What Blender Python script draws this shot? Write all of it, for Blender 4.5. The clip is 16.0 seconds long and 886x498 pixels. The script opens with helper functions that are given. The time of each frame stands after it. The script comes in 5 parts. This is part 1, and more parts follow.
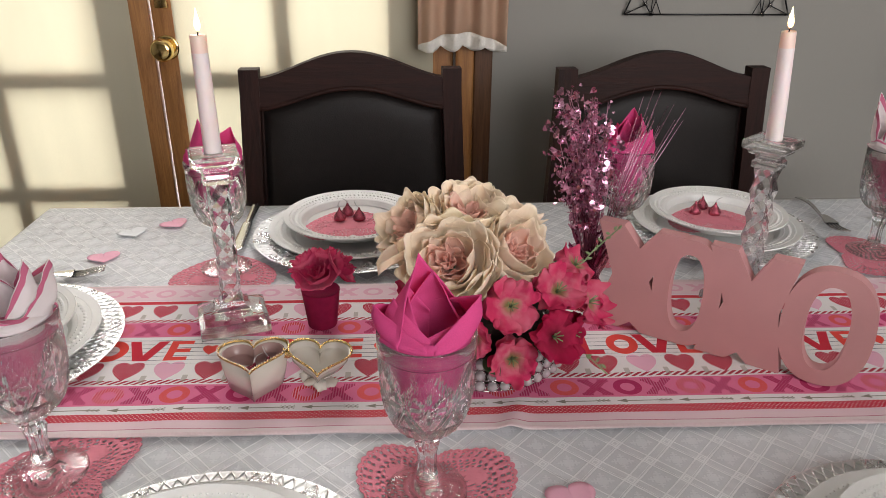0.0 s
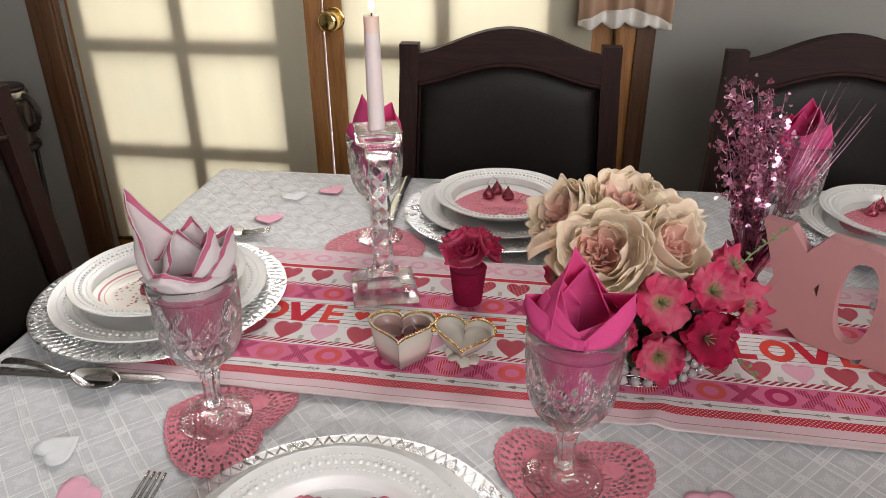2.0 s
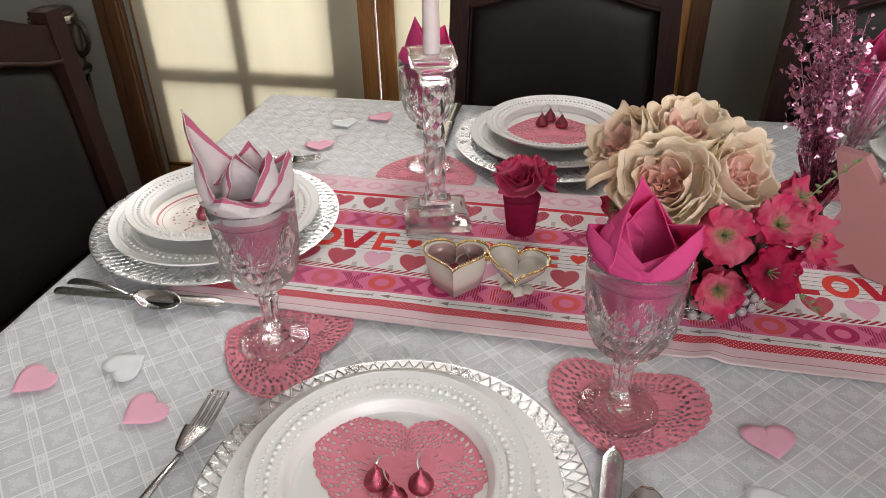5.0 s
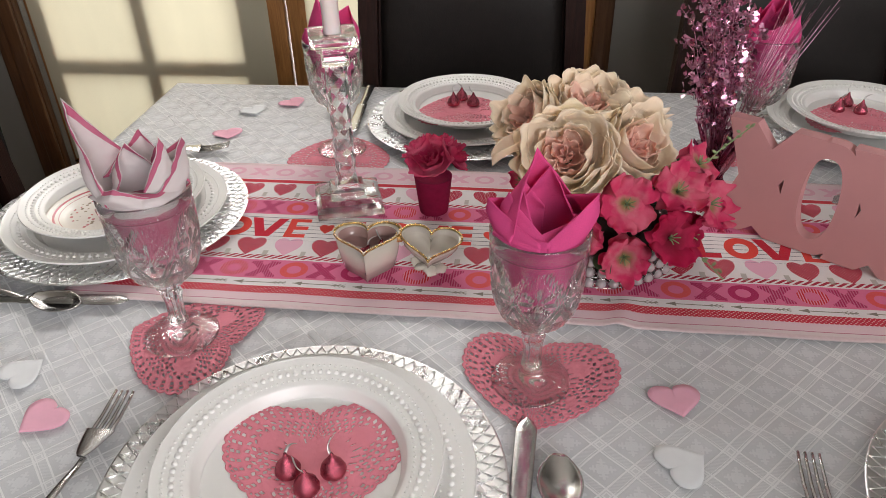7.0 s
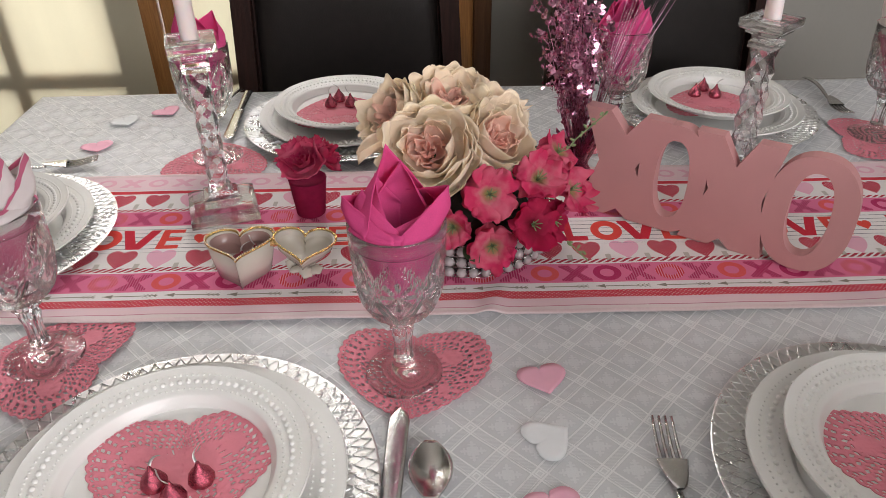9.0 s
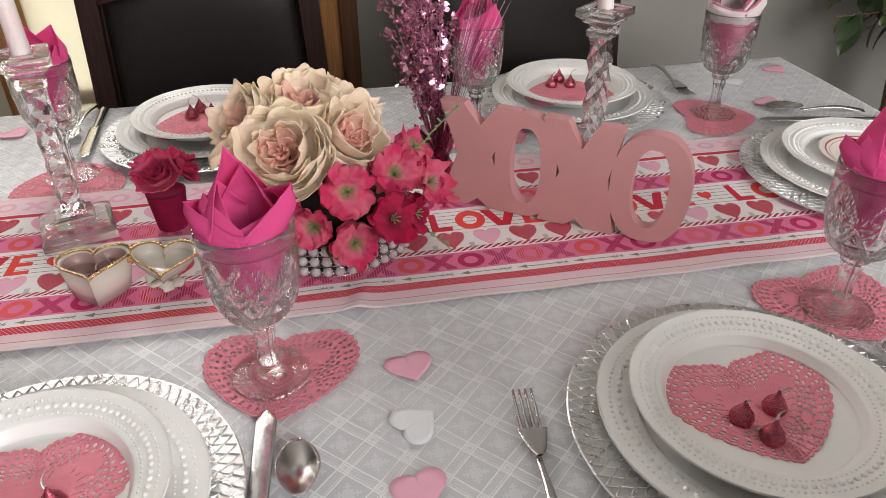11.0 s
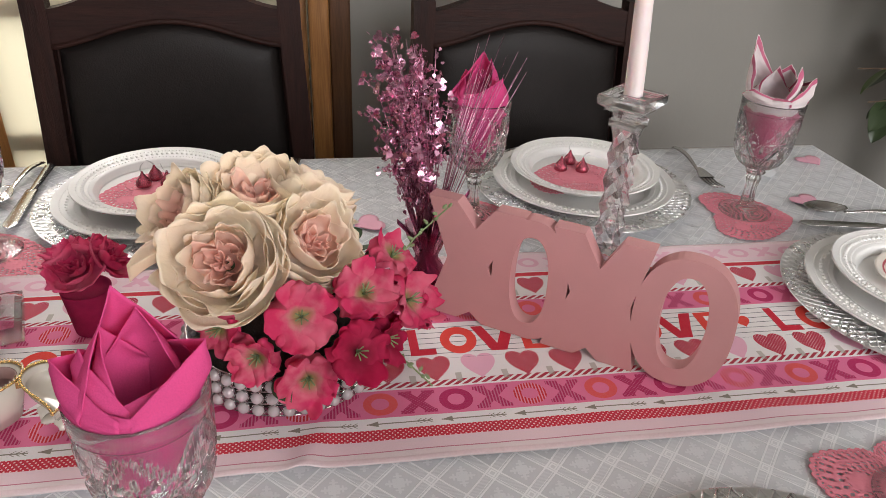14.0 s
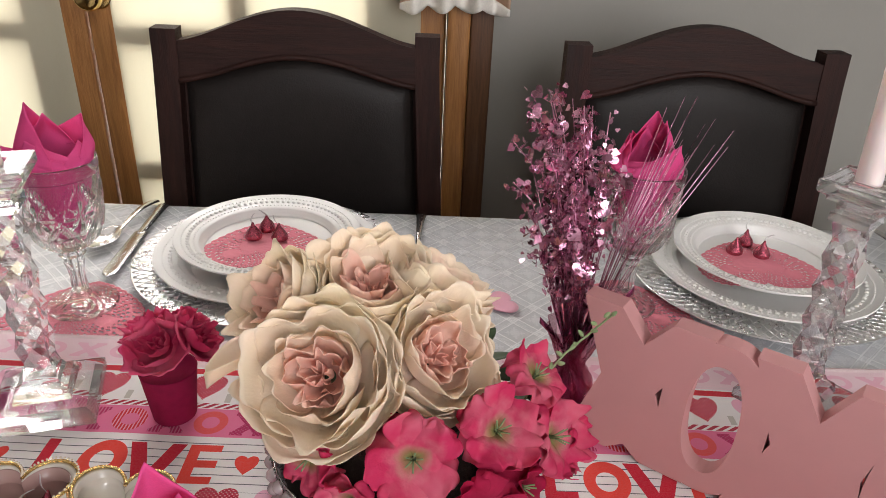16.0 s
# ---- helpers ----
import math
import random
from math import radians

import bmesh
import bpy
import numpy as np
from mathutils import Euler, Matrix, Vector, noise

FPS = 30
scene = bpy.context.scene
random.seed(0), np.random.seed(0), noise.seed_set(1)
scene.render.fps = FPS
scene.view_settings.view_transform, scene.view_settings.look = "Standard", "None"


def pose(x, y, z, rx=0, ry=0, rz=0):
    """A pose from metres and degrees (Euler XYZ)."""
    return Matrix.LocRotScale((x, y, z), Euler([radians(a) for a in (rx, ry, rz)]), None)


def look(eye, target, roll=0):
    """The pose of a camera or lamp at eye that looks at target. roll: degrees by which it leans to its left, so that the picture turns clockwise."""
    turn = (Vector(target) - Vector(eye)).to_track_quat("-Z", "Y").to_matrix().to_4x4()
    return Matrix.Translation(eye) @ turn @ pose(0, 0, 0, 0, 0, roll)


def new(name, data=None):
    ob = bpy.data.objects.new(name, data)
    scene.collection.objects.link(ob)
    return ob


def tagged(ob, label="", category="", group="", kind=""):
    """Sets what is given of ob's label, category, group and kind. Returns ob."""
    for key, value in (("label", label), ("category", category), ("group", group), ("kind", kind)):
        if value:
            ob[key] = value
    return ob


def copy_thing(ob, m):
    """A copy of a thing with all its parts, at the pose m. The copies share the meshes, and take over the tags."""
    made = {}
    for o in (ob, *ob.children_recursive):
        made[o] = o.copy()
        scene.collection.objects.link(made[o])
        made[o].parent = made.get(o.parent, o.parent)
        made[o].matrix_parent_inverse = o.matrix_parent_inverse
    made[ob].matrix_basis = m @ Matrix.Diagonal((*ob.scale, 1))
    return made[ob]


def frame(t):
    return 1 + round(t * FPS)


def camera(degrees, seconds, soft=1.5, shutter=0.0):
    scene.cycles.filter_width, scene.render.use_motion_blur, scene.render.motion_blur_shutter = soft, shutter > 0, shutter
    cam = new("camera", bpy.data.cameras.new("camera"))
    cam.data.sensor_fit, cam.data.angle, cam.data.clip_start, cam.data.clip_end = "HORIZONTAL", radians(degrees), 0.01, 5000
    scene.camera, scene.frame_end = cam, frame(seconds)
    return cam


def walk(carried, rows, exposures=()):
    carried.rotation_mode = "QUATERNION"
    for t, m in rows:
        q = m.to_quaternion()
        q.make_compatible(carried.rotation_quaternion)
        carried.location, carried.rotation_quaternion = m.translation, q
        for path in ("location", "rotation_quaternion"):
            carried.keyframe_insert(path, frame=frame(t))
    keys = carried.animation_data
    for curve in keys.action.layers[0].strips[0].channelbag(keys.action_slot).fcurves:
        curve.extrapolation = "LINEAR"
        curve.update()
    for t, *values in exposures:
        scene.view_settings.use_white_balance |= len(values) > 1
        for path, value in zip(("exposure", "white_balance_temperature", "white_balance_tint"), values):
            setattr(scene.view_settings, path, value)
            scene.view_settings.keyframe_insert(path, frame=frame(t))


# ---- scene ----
cam = camera(63.3, 16.0, soft=0.55)
PATH = [
    (0, (-0.025, -0.115, 1.245), (0.083, 1.706, 0.427), 0.5),
    (0.5, (-0.034, -0.113, 1.25), (0.008, 1.704, 0.415), 0.4),
    (1, (-0.039, -0.115, 1.257), (-0.09, 1.691, 0.399), 0.2),
    (1.5, (-0.04, -0.116, 1.264), (-0.202, 1.673, 0.384), 0.0),
    (2, (-0.043, -0.116, 1.263), (-0.306, 1.653, 0.368), -0.3),
    (2.5, (-0.048, -0.116, 1.263), (-0.388, 1.63, 0.349), -0.6),
    (3, (-0.059, -0.114, 1.261), (-0.447, 1.612, 0.327), -0.8),
    (5.5, (-0.061, -0.112, 1.256), (-0.395, 1.536, 0.173), -1.3),
    (6, (-0.054, -0.109, 1.252), (-0.341, 1.542, 0.161), -1.2),
    (6.5, (-0.045, -0.107, 1.252), (-0.279, 1.547, 0.153), -1.1),
    (7, (-0.034, -0.107, 1.25), (-0.212, 1.553, 0.15), -1.1),
    (7.5, (-0.022, -0.106, 1.253), (-0.144, 1.556, 0.146), -0.9),
    (8, (-0.01, -0.109, 1.253), (-0.077, 1.557, 0.148), -0.8),
    (8.5, (0.002, -0.113, 1.253), (-0.006, 1.555, 0.149), -0.7),
    (11, (0.061, -0.14, 1.248), (0.375, 1.507, 0.158), -0.6),
    (11.5, (0.064, -0.144, 1.248), (0.454, 1.49, 0.163), -0.4),
    (12, (0.073, -0.149, 1.245), (0.53, 1.476, 0.172), -0.1),
    (12.5, (0.07, -0.151, 1.246), (0.568, 1.471, 0.188), 0.5),
    (13, (0.071, -0.133, 1.238), (0.597, 1.494, 0.2), 1.0),
    (13.5, (0.096, -0.061, 1.232), (0.575, 1.595, 0.218), 2.2),
    (14, (0.107, 0.044, 1.233), (0.444, 1.748, 0.242), 2.7),
    (14.5, (0.102, 0.111, 1.225), (0.322, 1.853, 0.267), 2.9),
    (15, (0.107, 0.157, 1.222), (0.233, 1.917, 0.281), 2.8),
    (15.5, (0.11, 0.192, 1.211), (0.169, 1.963, 0.283), 2.6),
    (16, (0.097, 0.21, 1.21), (0.121, 1.983, 0.285), 2.5),
]
walk(cam, [(t, look(eye, target, roll)) for t, eye, target, roll in PATH], [(0.0, -0.06), (3.0, -0.10), (8.5, -0.12), (11.0, 0.10), (13.0, 0.18), (16.0, 0.14)])

# ---------------------------------------------------------------- light
world = bpy.data.worlds.new("world")
scene.world = world
world.use_nodes = True
wn = world.node_tree
sky = wn.nodes.new("ShaderNodeTexSky")
sky.sky_type, sky.sun_disc = "NISHITA", False
sky.sun_elevation, sky.sun_rotation = radians(35), radians(20)
wn.links.new(sky.outputs[0], wn.nodes["Background"].inputs[0])
wn.nodes["Background"].inputs[1].default_value = 0.08


def area_lamp(name, w, h, power, colour, m):
    data = bpy.data.lights.new(name, "AREA")
    data.shape, data.size, data.size_y, data.energy, data.color = "RECTANGLE", w, h, power, colour
    ob = new(name, data)
    ob.matrix_basis = m
    return tagged(ob, kind="structure")


# daylight outside the french doors, an added unseen lamp that backlights the table through their upper panes, and the
# window behind the camera
area_lamp("door_daylight", 1.7, 2.1, 78.0, (1.0, 0.965, 0.90), look((-0.61, 2.15, 1.15), (-0.61, 1.0, 1.05)))
area_lamp("added_backlight", 2.2, 1.5, 104.0, (1.0, 0.955, 0.945), look((-0.45, 2.60, 2.75), (0.10, 0.75, 0.76)))
area_lamp("window_daylight", 1.9, 1.4, 72.0, (1.0, 0.965, 0.965), look((1.15, -1.83, 1.62), (0.75, 1.0, 0.95)))

# ---------------------------------------------------------------- materials


class X:
    """A value in a node tree, with arithmetic."""
    tree = None

    def __init__(self, s):
        self.s = s

    @staticmethod
    def op(kind, *args):
        n = X.tree.nodes.new("ShaderNodeMath")
        n.operation = kind
        for i, a in enumerate(args):
            if isinstance(a, X):
                X.tree.links.new(a.s, n.inputs[i])
            else:
                n.inputs[i].default_value = a
        return X(n.outputs[0])

    def __add__(self, o): return X.op("ADD", self, o)
    def __radd__(self, o): return X.op("ADD", o, self)
    def __sub__(self, o): return X.op("SUBTRACT", self, o)
    def __rsub__(self, o): return X.op("SUBTRACT", o, self)
    def __mul__(self, o): return X.op("MULTIPLY", self, o)
    def __rmul__(self, o): return X.op("MULTIPLY", o, self)
    def __truediv__(self, o): return X.op("DIVIDE", self, o)
    def lt(self, o): return X.op("LESS_THAN", self, o)
    def gt(self, o): return X.op("GREATER_THAN", self, o)
    def abs(self): return X.op("ABSOLUTE", self)
    def floor(self): return X.op("FLOOR", self)
    def sqrt(self): return X.op("SQRT", self)
    def sin(self): return X.op("SINE", self)
    def mod(self, p): return X.op("FLOORED_MODULO", self, p)
    def max(self, o): return X.op("MAXIMUM", self, o)
    def min(self, o): return X.op("MINIMUM", self, o)
    def clamp(self): return X.op("MINIMUM", X.op("MAXIMUM", self, 0.0), 1.0)
    def between(self, a, b): return self.gt(a) * self.lt(b)


class Mat:
    """A node material under construction."""

    def __init__(self, name):
        self.m = bpy.data.materials.new(name)
        self.m.use_nodes = True
        self.t = X.tree = self.m.node_tree
        self.b = self.t.nodes["Principled BSDF"]
        self.out = self.t.nodes["Material Output"]
        self.co = self.t.nodes.new("ShaderNodeTexCoord")

    def link(self, a, b):
        self.t.links.new(a.s if isinstance(a, X) else a, b)

    def xyz(self, space="Object"):
        n = self.t.nodes.new("ShaderNodeSeparateXYZ")
        self.link(self.co.outputs[space], n.inputs[0])
        return [X(n.outputs[i]) for i in range(3)]

    def noise(self, scale, detail=3.0, rough=0.55, stretch=(1, 1, 1), distortion=0.0, space="Object"):
        mp = self.t.nodes.new("ShaderNodeMapping")
        mp.inputs["Scale"].default_value = stretch
        self.link(self.co.outputs[space], mp.inputs[0])
        n = self.t.nodes.new("ShaderNodeTexNoise")
        n.inputs["Scale"].default_value, n.inputs["Detail"].default_value = scale, detail
        n.inputs["Roughness"].default_value, n.inputs["Distortion"].default_value = rough, distortion
        self.link(mp.outputs[0], n.inputs["Vector"])
        return X(n.outputs["Fac"])

    def ramp(self, x, lo, hi):
        n = self.t.nodes.new("ShaderNodeMapRange")
        n.inputs["From Min"].default_value, n.inputs["From Max"].default_value = lo, hi
        self.link(x, n.inputs[0])
        return X(n.outputs[0])

    def rgb(self, c):
        n = self.t.nodes.new("ShaderNodeRGB")
        n.outputs[0].default_value = (*c, 1)
        return n.outputs[0]

    def mix(self, f, a, b):
        n = self.t.nodes.new("ShaderNodeMix")
        n.data_type = "RGBA"
        for s, v in ((n.inputs[0], f), (n.inputs[6], a), (n.inputs[7], b)):
            if isinstance(v, tuple):
                s.default_value = (*v, 1)
            elif isinstance(v, (int, float)):
                s.default_value = v
            else:
                self.link(v, s)
        return n.outputs[2]

    def bump(self, h, distance, strength=1.0):
        n = self.t.nodes.new("ShaderNodeBump")
        n.inputs["Distance"].default_value, n.inputs["Strength"].default_value = distance, strength
        self.link(h, n.inputs["Height"])
        self.link(n.outputs[0], self.b.inputs["Normal"])

    def set(self, **kw):
        for k, v in kw.items():
            s = self.b.inputs[{"color": "Base Color", "rough": "Roughness", "metal": "Metallic", "spec": "Specular IOR Level", "ior": "IOR",
                               "trans": "Transmission Weight", "coat": "Coat Weight", "sheen": "Sheen Weight", "sss": "Subsurface Weight"}[k]]
            if isinstance(v, tuple):
                s.default_value = (*v, 1)
            elif isinstance(v, (int, float)):
                s.default_value = v
            else:
                self.link(v, s)
        return self


def simple(name, c, rough=0.5, metal=0.0, vary=0.12, scale=30.0, bump=0.0, **kw):
    """A material whose colour and gloss vary a little at two scales."""
    k = Mat(name)
    f = (k.noise(scale, 4) * 0.6 + k.noise(scale * 0.17, 2) * 0.4)
    lo, hi = tuple(x * (1 - vary) for x in c), tuple(min(1, x * (1 + vary)) for x in c)
    k.set(color=k.mix(k.ramp(f, 0.3, 0.7), lo, hi), rough=(f - 0.5) * 0.25 + rough, metal=metal, **kw)
    if bump:
        k.bump(k.noise(scale * 6, 3), bump)
    return k.m


def wood(name, dark, light, rough=0.4, axis=2, coat=0.2, ring=28.0):
    k = Mat(name)
    st = [9, 9, 9]
    st[axis] = 0.55
    g = k.noise(ring * 0.3, 5, 0.6, tuple(st), 1.4)
    fine = k.noise(ring * 2.2, 3, 0.6, tuple(st))
    f = k.ramp(g * 0.7 + fine * 0.3, 0.34, 0.66)
    k.set(color=k.mix(f, dark, light), rough=f * 0.15 + rough, coat=coat, spec=0.5 if coat else 0.18)
    k.bump(fine, 0.0006)
    return k.m


def petal_paint(name, inner, outer, edge, r0, r1, pale=None):
    """Silk petals: colour runs from the heart of the bloom to its rim, with faint veins."""
    k = Mat(name)
    x, y, z = k.xyz()
    rr = (x * x + y * y).sqrt()
    f = k.ramp(rr + (k.noise(60, 3) - 0.5) * 0.02, r0, r1).clamp()
    n = k.ramp(k.noise(26, 3), 0.42, 0.68).clamp()
    col = k.mix(f, inner, outer)
    col = k.mix(n * 0.55, col, edge)
    if pale:
        col = k.mix(k.ramp(rr + (k.noise(90, 2) - 0.5) * 0.006, 0.006, 0.010).clamp() * (1.0 - k.ramp(rr + (k.noise(70, 3) - 0.5) * 0.040, 0.009, 0.019).clamp()) * 0.25, col, pale)
    k.set(color=col, rough=0.8, spec=0.15)
    k.bump(k.noise(220, 3, 0.6, (1, 1, 0.25)) + k.noise(70, 3, 0.6, (1, 1, 0.3)), 0.0012)
    # thin silk lets light through
    tr = k.t.nodes.new("ShaderNodeBsdfTranslucent")
    k.link(col, tr.inputs[0])
    mx = k.t.nodes.new("ShaderNodeMixShader")
    mx.inputs[0].default_value = 0.42
    k.link(k.b.outputs[0], mx.inputs[1])
    k.link(tr.outputs[0], mx.inputs[2])
    k.link(mx.outputs[0], k.out.inputs[0])
    return k.m


def glass_of(name, tint=(0.97, 0.98, 0.98), clear=0.45, rough=0.0):
    """Clear pressed glass: half of the light goes straight on, so that its shadow stays bright."""
    k = Mat(name)
    g = k.t.nodes.new("ShaderNodeBsdfGlass")
    g.inputs["Color"].default_value, g.inputs["Roughness"].default_value, g.inputs["IOR"].default_value = (*tint, 1), rough, 1.5
    tr = k.t.nodes.new("ShaderNodeBsdfTransparent")
    tr.inputs[0].default_value = (*tint, 1)
    mx = k.t.nodes.new("ShaderNodeMixShader")
    mx.inputs[0].default_value = clear
    k.link(g.outputs[0], mx.inputs[1])
    k.link(tr.outputs[0], mx.inputs[2])
    k.link(mx.outputs[0], k.out.inputs[0])
    return k.m


def damask():
    """White woven cloth: diagonal bands between paired raised lines, a frond in each square and a small square where the bands cross."""
    k = Mat("damask")
    x, y, z = k.xyz()
    p, c = 0.0385, 0.70711
    u0, v0 = (x + y) * (c / p), (y - x) * (c / p)
    w = (k.noise(9, 2) - 0.5) * 0.2
    u, v = (u0 + w).mod(1.0), (v0 - w).mod(1.0)
    band = 0.30
    bu, bv = u.lt(band), v.lt(band)
    lines = (u - 0.02).abs().lt(0.021).max((u - band + 0.02).abs().lt(0.021)).max((v - 0.02).abs().lt(0.021)).max((v - band + 0.02).abs().lt(0.021))
    lines = lines.max((u - 0.08).abs().lt(0.007)).max((v - 0.08).abs().lt(0.007))
    both = bu * bv
    q = (u - band / 2).abs().max((v - band / 2).abs())
    small = both * q.between(0.05, 0.085)
    hatch = (bu.max(bv) - both) * ((u + v) * 18.0).mod(1.0).lt(0.5)
    a, b = (u - (1 + band) / 2) / 0.27, (v - (1 + band) / 2) / 0.27
    r = (a * a + b * b).sqrt()
    aa, bb = a.abs(), b.abs()
    diag = (aa - bb).abs()
    tick = ((aa + bb) * 2.2).mod(1.0).lt(0.5) * diag.lt(0.5) * (aa.max(bb)).lt(0.8)
    flake = (1.0 - bu) * (1.0 - bv) * (tick.max(diag.lt(0.16) * r.lt(1.05)).max(aa.min(bb).lt(0.10) * r.lt(0.62)))
    fine = k.noise(1500, 2)
    cell = (1.0 - bu) * (1.0 - bv)
    # the weave's pattern, with the sheen of its raised threads painted in as tone
    col = k.mix(cell * 0.9, (0.735, 0.75, 0.775), (0.575, 0.59, 0.62))
    col = k.mix(flake * 0.85, col, (0.74, 0.755, 0.78))
    col = k.mix(hatch * 0.7, col, (0.58, 0.595, 0.625))
    col = k.mix(small.max(lines), col, (0.93, 0.945, 0.96))
    col = k.mix(k.ramp(k.noise(5, 3), 0.35, 0.7) * 0.25, col, (0.66, 0.67, 0.67))
    k.set(color=col, rough=0.42 - lines * 0.14 + flake * 0.16 - cell * 0.04, sheen=0.3, spec=0.6)
    k.bump(lines * 0.9 + small * 0.6 + hatch * 0.3 + flake * 0.4 + fine * 0.25 + k.noise(6, 3) * 2.0 + k.noise(30, 2) * 0.8, 0.0014)
    return k.m


def runner_print():
    """Printed cotton: rows of letters, hearts, arrows and striped borders between pale hems. x runs along the cloth, y across it."""
    k = Mat("runner_print")
    x, y, z = k.xyz()
    x = x + (k.noise(14, 2) - 0.5) * 0.004
    y = y + (k.noise(12, 2) - 0.5) * 0.003
    crimson, red, magenta, pink, pale, white = (0.46, 0.010, 0.045), (0.62, 0.022, 0.035), (0.45, 0.016, 0.11), (0.72, 0.17, 0.32), (0.78, 0.37, 0.50), (0.80, 0.77, 0.77)
    dots = (((x + y) * 270).mod(1.0) - 0.5).abs().lt(0.2) * (((x - y) * 270).mod(1.0) - 0.5).abs().lt(0.2)
    stripes = (x * 330).mod(1.0).lt(0.4)

    def heart(cx, cy, s):
        a, b = (x - cx).abs() / s if not isinstance(cx, X) else cx.abs() / s, (y - cy) / s + 0.25
        t = b - (a + 0.02).sqrt() * 0.72
        return (a * a + t * t * 1.1).lt(0.62)

    def ring(a, b, w, h, inner):
        d = (a / w) * (a / w) + (b / h) * (b / h)
        return d.lt(1.0) * d.gt(inner)

    def cross(a, b, w, h, th):
        d = (a.abs() / w - b.abs() / h).abs().lt(th) * b.abs().lt(h) * a.abs().lt(w * 1.15)
        serif = (b.abs() - h * 0.86).abs().lt(h * 0.15) * (a.abs() - w * 0.8).abs().lt(w * 0.45)
        return d.max(serif)

    col = k.rgb(white)

    def letters(col, yc, h, ground, w, shift):
        col = k.mix((y - yc).abs().lt(h * 1.22), col, ground)
        pitch = 0.0735
        i = ((x + shift) / pitch).floor()
        a = (x + shift).mod(pitch) - pitch * 0.26
        o = ring(a, y - yc, w, h, 0.26)
        a2 = (x + shift).mod(pitch) - pitch * 0.75
        c = cross(a2, y - yc, w * 0.85, h, 0.42)
        alt = i.mod(3.0)
        kind_o = k.mix(alt.lt(0.5), red, magenta)
        kind_o = k.mix(alt.gt(1.5), kind_o, (0.74, 0.10, 0.10))
        kind_x = k.mix((stripes * alt.lt(1.5) + dots * alt.gt(1.5)) * 0.4, magenta, pale)
        col = k.mix(o, col, kind_o)
        col = k.mix(o * alt.between(0.5, 1.5) * stripes * 0.8, col, pale)
        return k.mix(c, col, kind_x)

    def hearts(col, yc, s):
        pitch = 0.0475
        i = (x / pitch).floor().mod(3.0)
        a = x.mod(pitch) - pitch / 2
        hh = heart(a, yc, s)
        shade = k.mix(i.gt(1.5), k.mix(dots * 0.9, crimson, (0.85, 0.55, 0.6)), (0.78, 0.42, 0.55))
        tri = (y - yc - s * 0.9 + (x.mod(pitch) - 0.0).abs() * 0.0).between(-s * 1.9, -s * 1.3) * ((x + pitch * 0.5).mod(pitch) - pitch / 2).abs().lt(s * 0.14)
        col = k.mix(tri * 0.6, col, (0.30, 0.28, 0.22))
        return k.mix(hh, col, shade)

    def barber(col, yc, h):
        col = k.mix((y - yc).abs().lt(h), col, white)
        return k.mix((y - yc).abs().lt(h) * ((x - y * 1.4) * 105).mod(1.0).lt(0.58), col, (0.42, 0.03, 0.06))

    def arrows(col, yc):
        a = x.mod(0.07)
        shaft = (y - yc).abs().lt(0.0007) * a.lt(0.062)
        head = a.lt(0.011) * (y - yc).abs().lt(a * 0.32)
        fl = a.between(0.046, 0.062) * (((a - 0.046) - (y - yc).abs() * 1.6).mod(0.005)).lt(0.0014) * (y - yc).abs().lt(0.003)
        return k.mix(shaft.max(head).max(fl), col, (0.24, 0.22, 0.18))

    # front hem, dotted band, arrows
    col = k.mix(y.lt(0.027), col, (0.80, 0.60, 0.65))
    col = k.mix(y.lt(0.012), col, (0.78, 0.66, 0.67))
    col = k.mix((y - 0.0125).abs().lt(0.0006), col, (0.55, 0.2, 0.28))
    dd = (((x + y) * 200).mod(1.0) - 0.5).abs().lt(0.2) * (((x - y) * 200).mod(1.0) - 0.5).abs().lt(0.2)
    col = k.mix((y - 0.0335).abs().lt(0.0068), col, k.mix(dd, (0.60, 0.02, 0.05), (0.85, 0.6, 0.62)))
    col = arrows(col, 0.0475)
    col = letters(col, 0.074, 0.0155, pink, 0.0165, 0.011)
    col = barber(col, 0.0995, 0.0042)
    col = hearts(col, 0.122, 0.0225)
    # the word row on ruled white
    ruled = (y * 110).mod(1.0).lt(0.10) * y.between(0.137, 0.196)
    col = k.mix(ruled, col, (0.10, 0.10, 0.12))
    a = (x - 0.187).mod(0.2125)
    yc = y - 0.167
    inr = yc.abs().lt(0.0225)
    el = inr * a.between(0.006, 0.016).max(a.between(0.006, 0.034) * yc.lt(-0.0125))
    oo = ring(a - 0.0600, yc, 0.0195, 0.0235, 0.22)
    av = a - 0.101
    vv = inr * (av.abs() - (yc + 0.0225) * 0.36 - 0.002).abs().lt(0.0066)
    ee = inr * a.between(0.129, 0.139).max(a.between(0.129, 0.157) * (yc.abs().gt(0.0145).max(yc.abs().lt(0.0042))))
    small = heart(a - 0.181, 0.167, 0.0125)
    col = k.mix(el.max(vv), col, (0.58, 0.014, 0.04))
    col = k.mix(oo.max(ee).max(small), col, (0.76, 0.06, 0.045))
    # back half
    col = letters(col, 0.218, 0.0150, pink, 0.0150, 0.047)
    col = barber(col, 0.2405, 0.0035)
    col = hearts(col, 0.2665, 0.0205)
    col = k.mix((y - 0.291).abs().lt(0.0042), col, (0.60, 0.03, 0.05))
    col = k.mix(y.gt(0.2975), col, (0.80, 0.60, 0.65))
    pl = (x + 0.02).mod(0.0735)
    po = ring(pl - 0.018, y - 0.319, 0.014, 0.0115, 0.3).max(cross(pl - 0.055, y - 0.319, 0.012, 0.0115, 0.42))
    col = k.mix(po, col, (0.76, 0.42, 0.53))
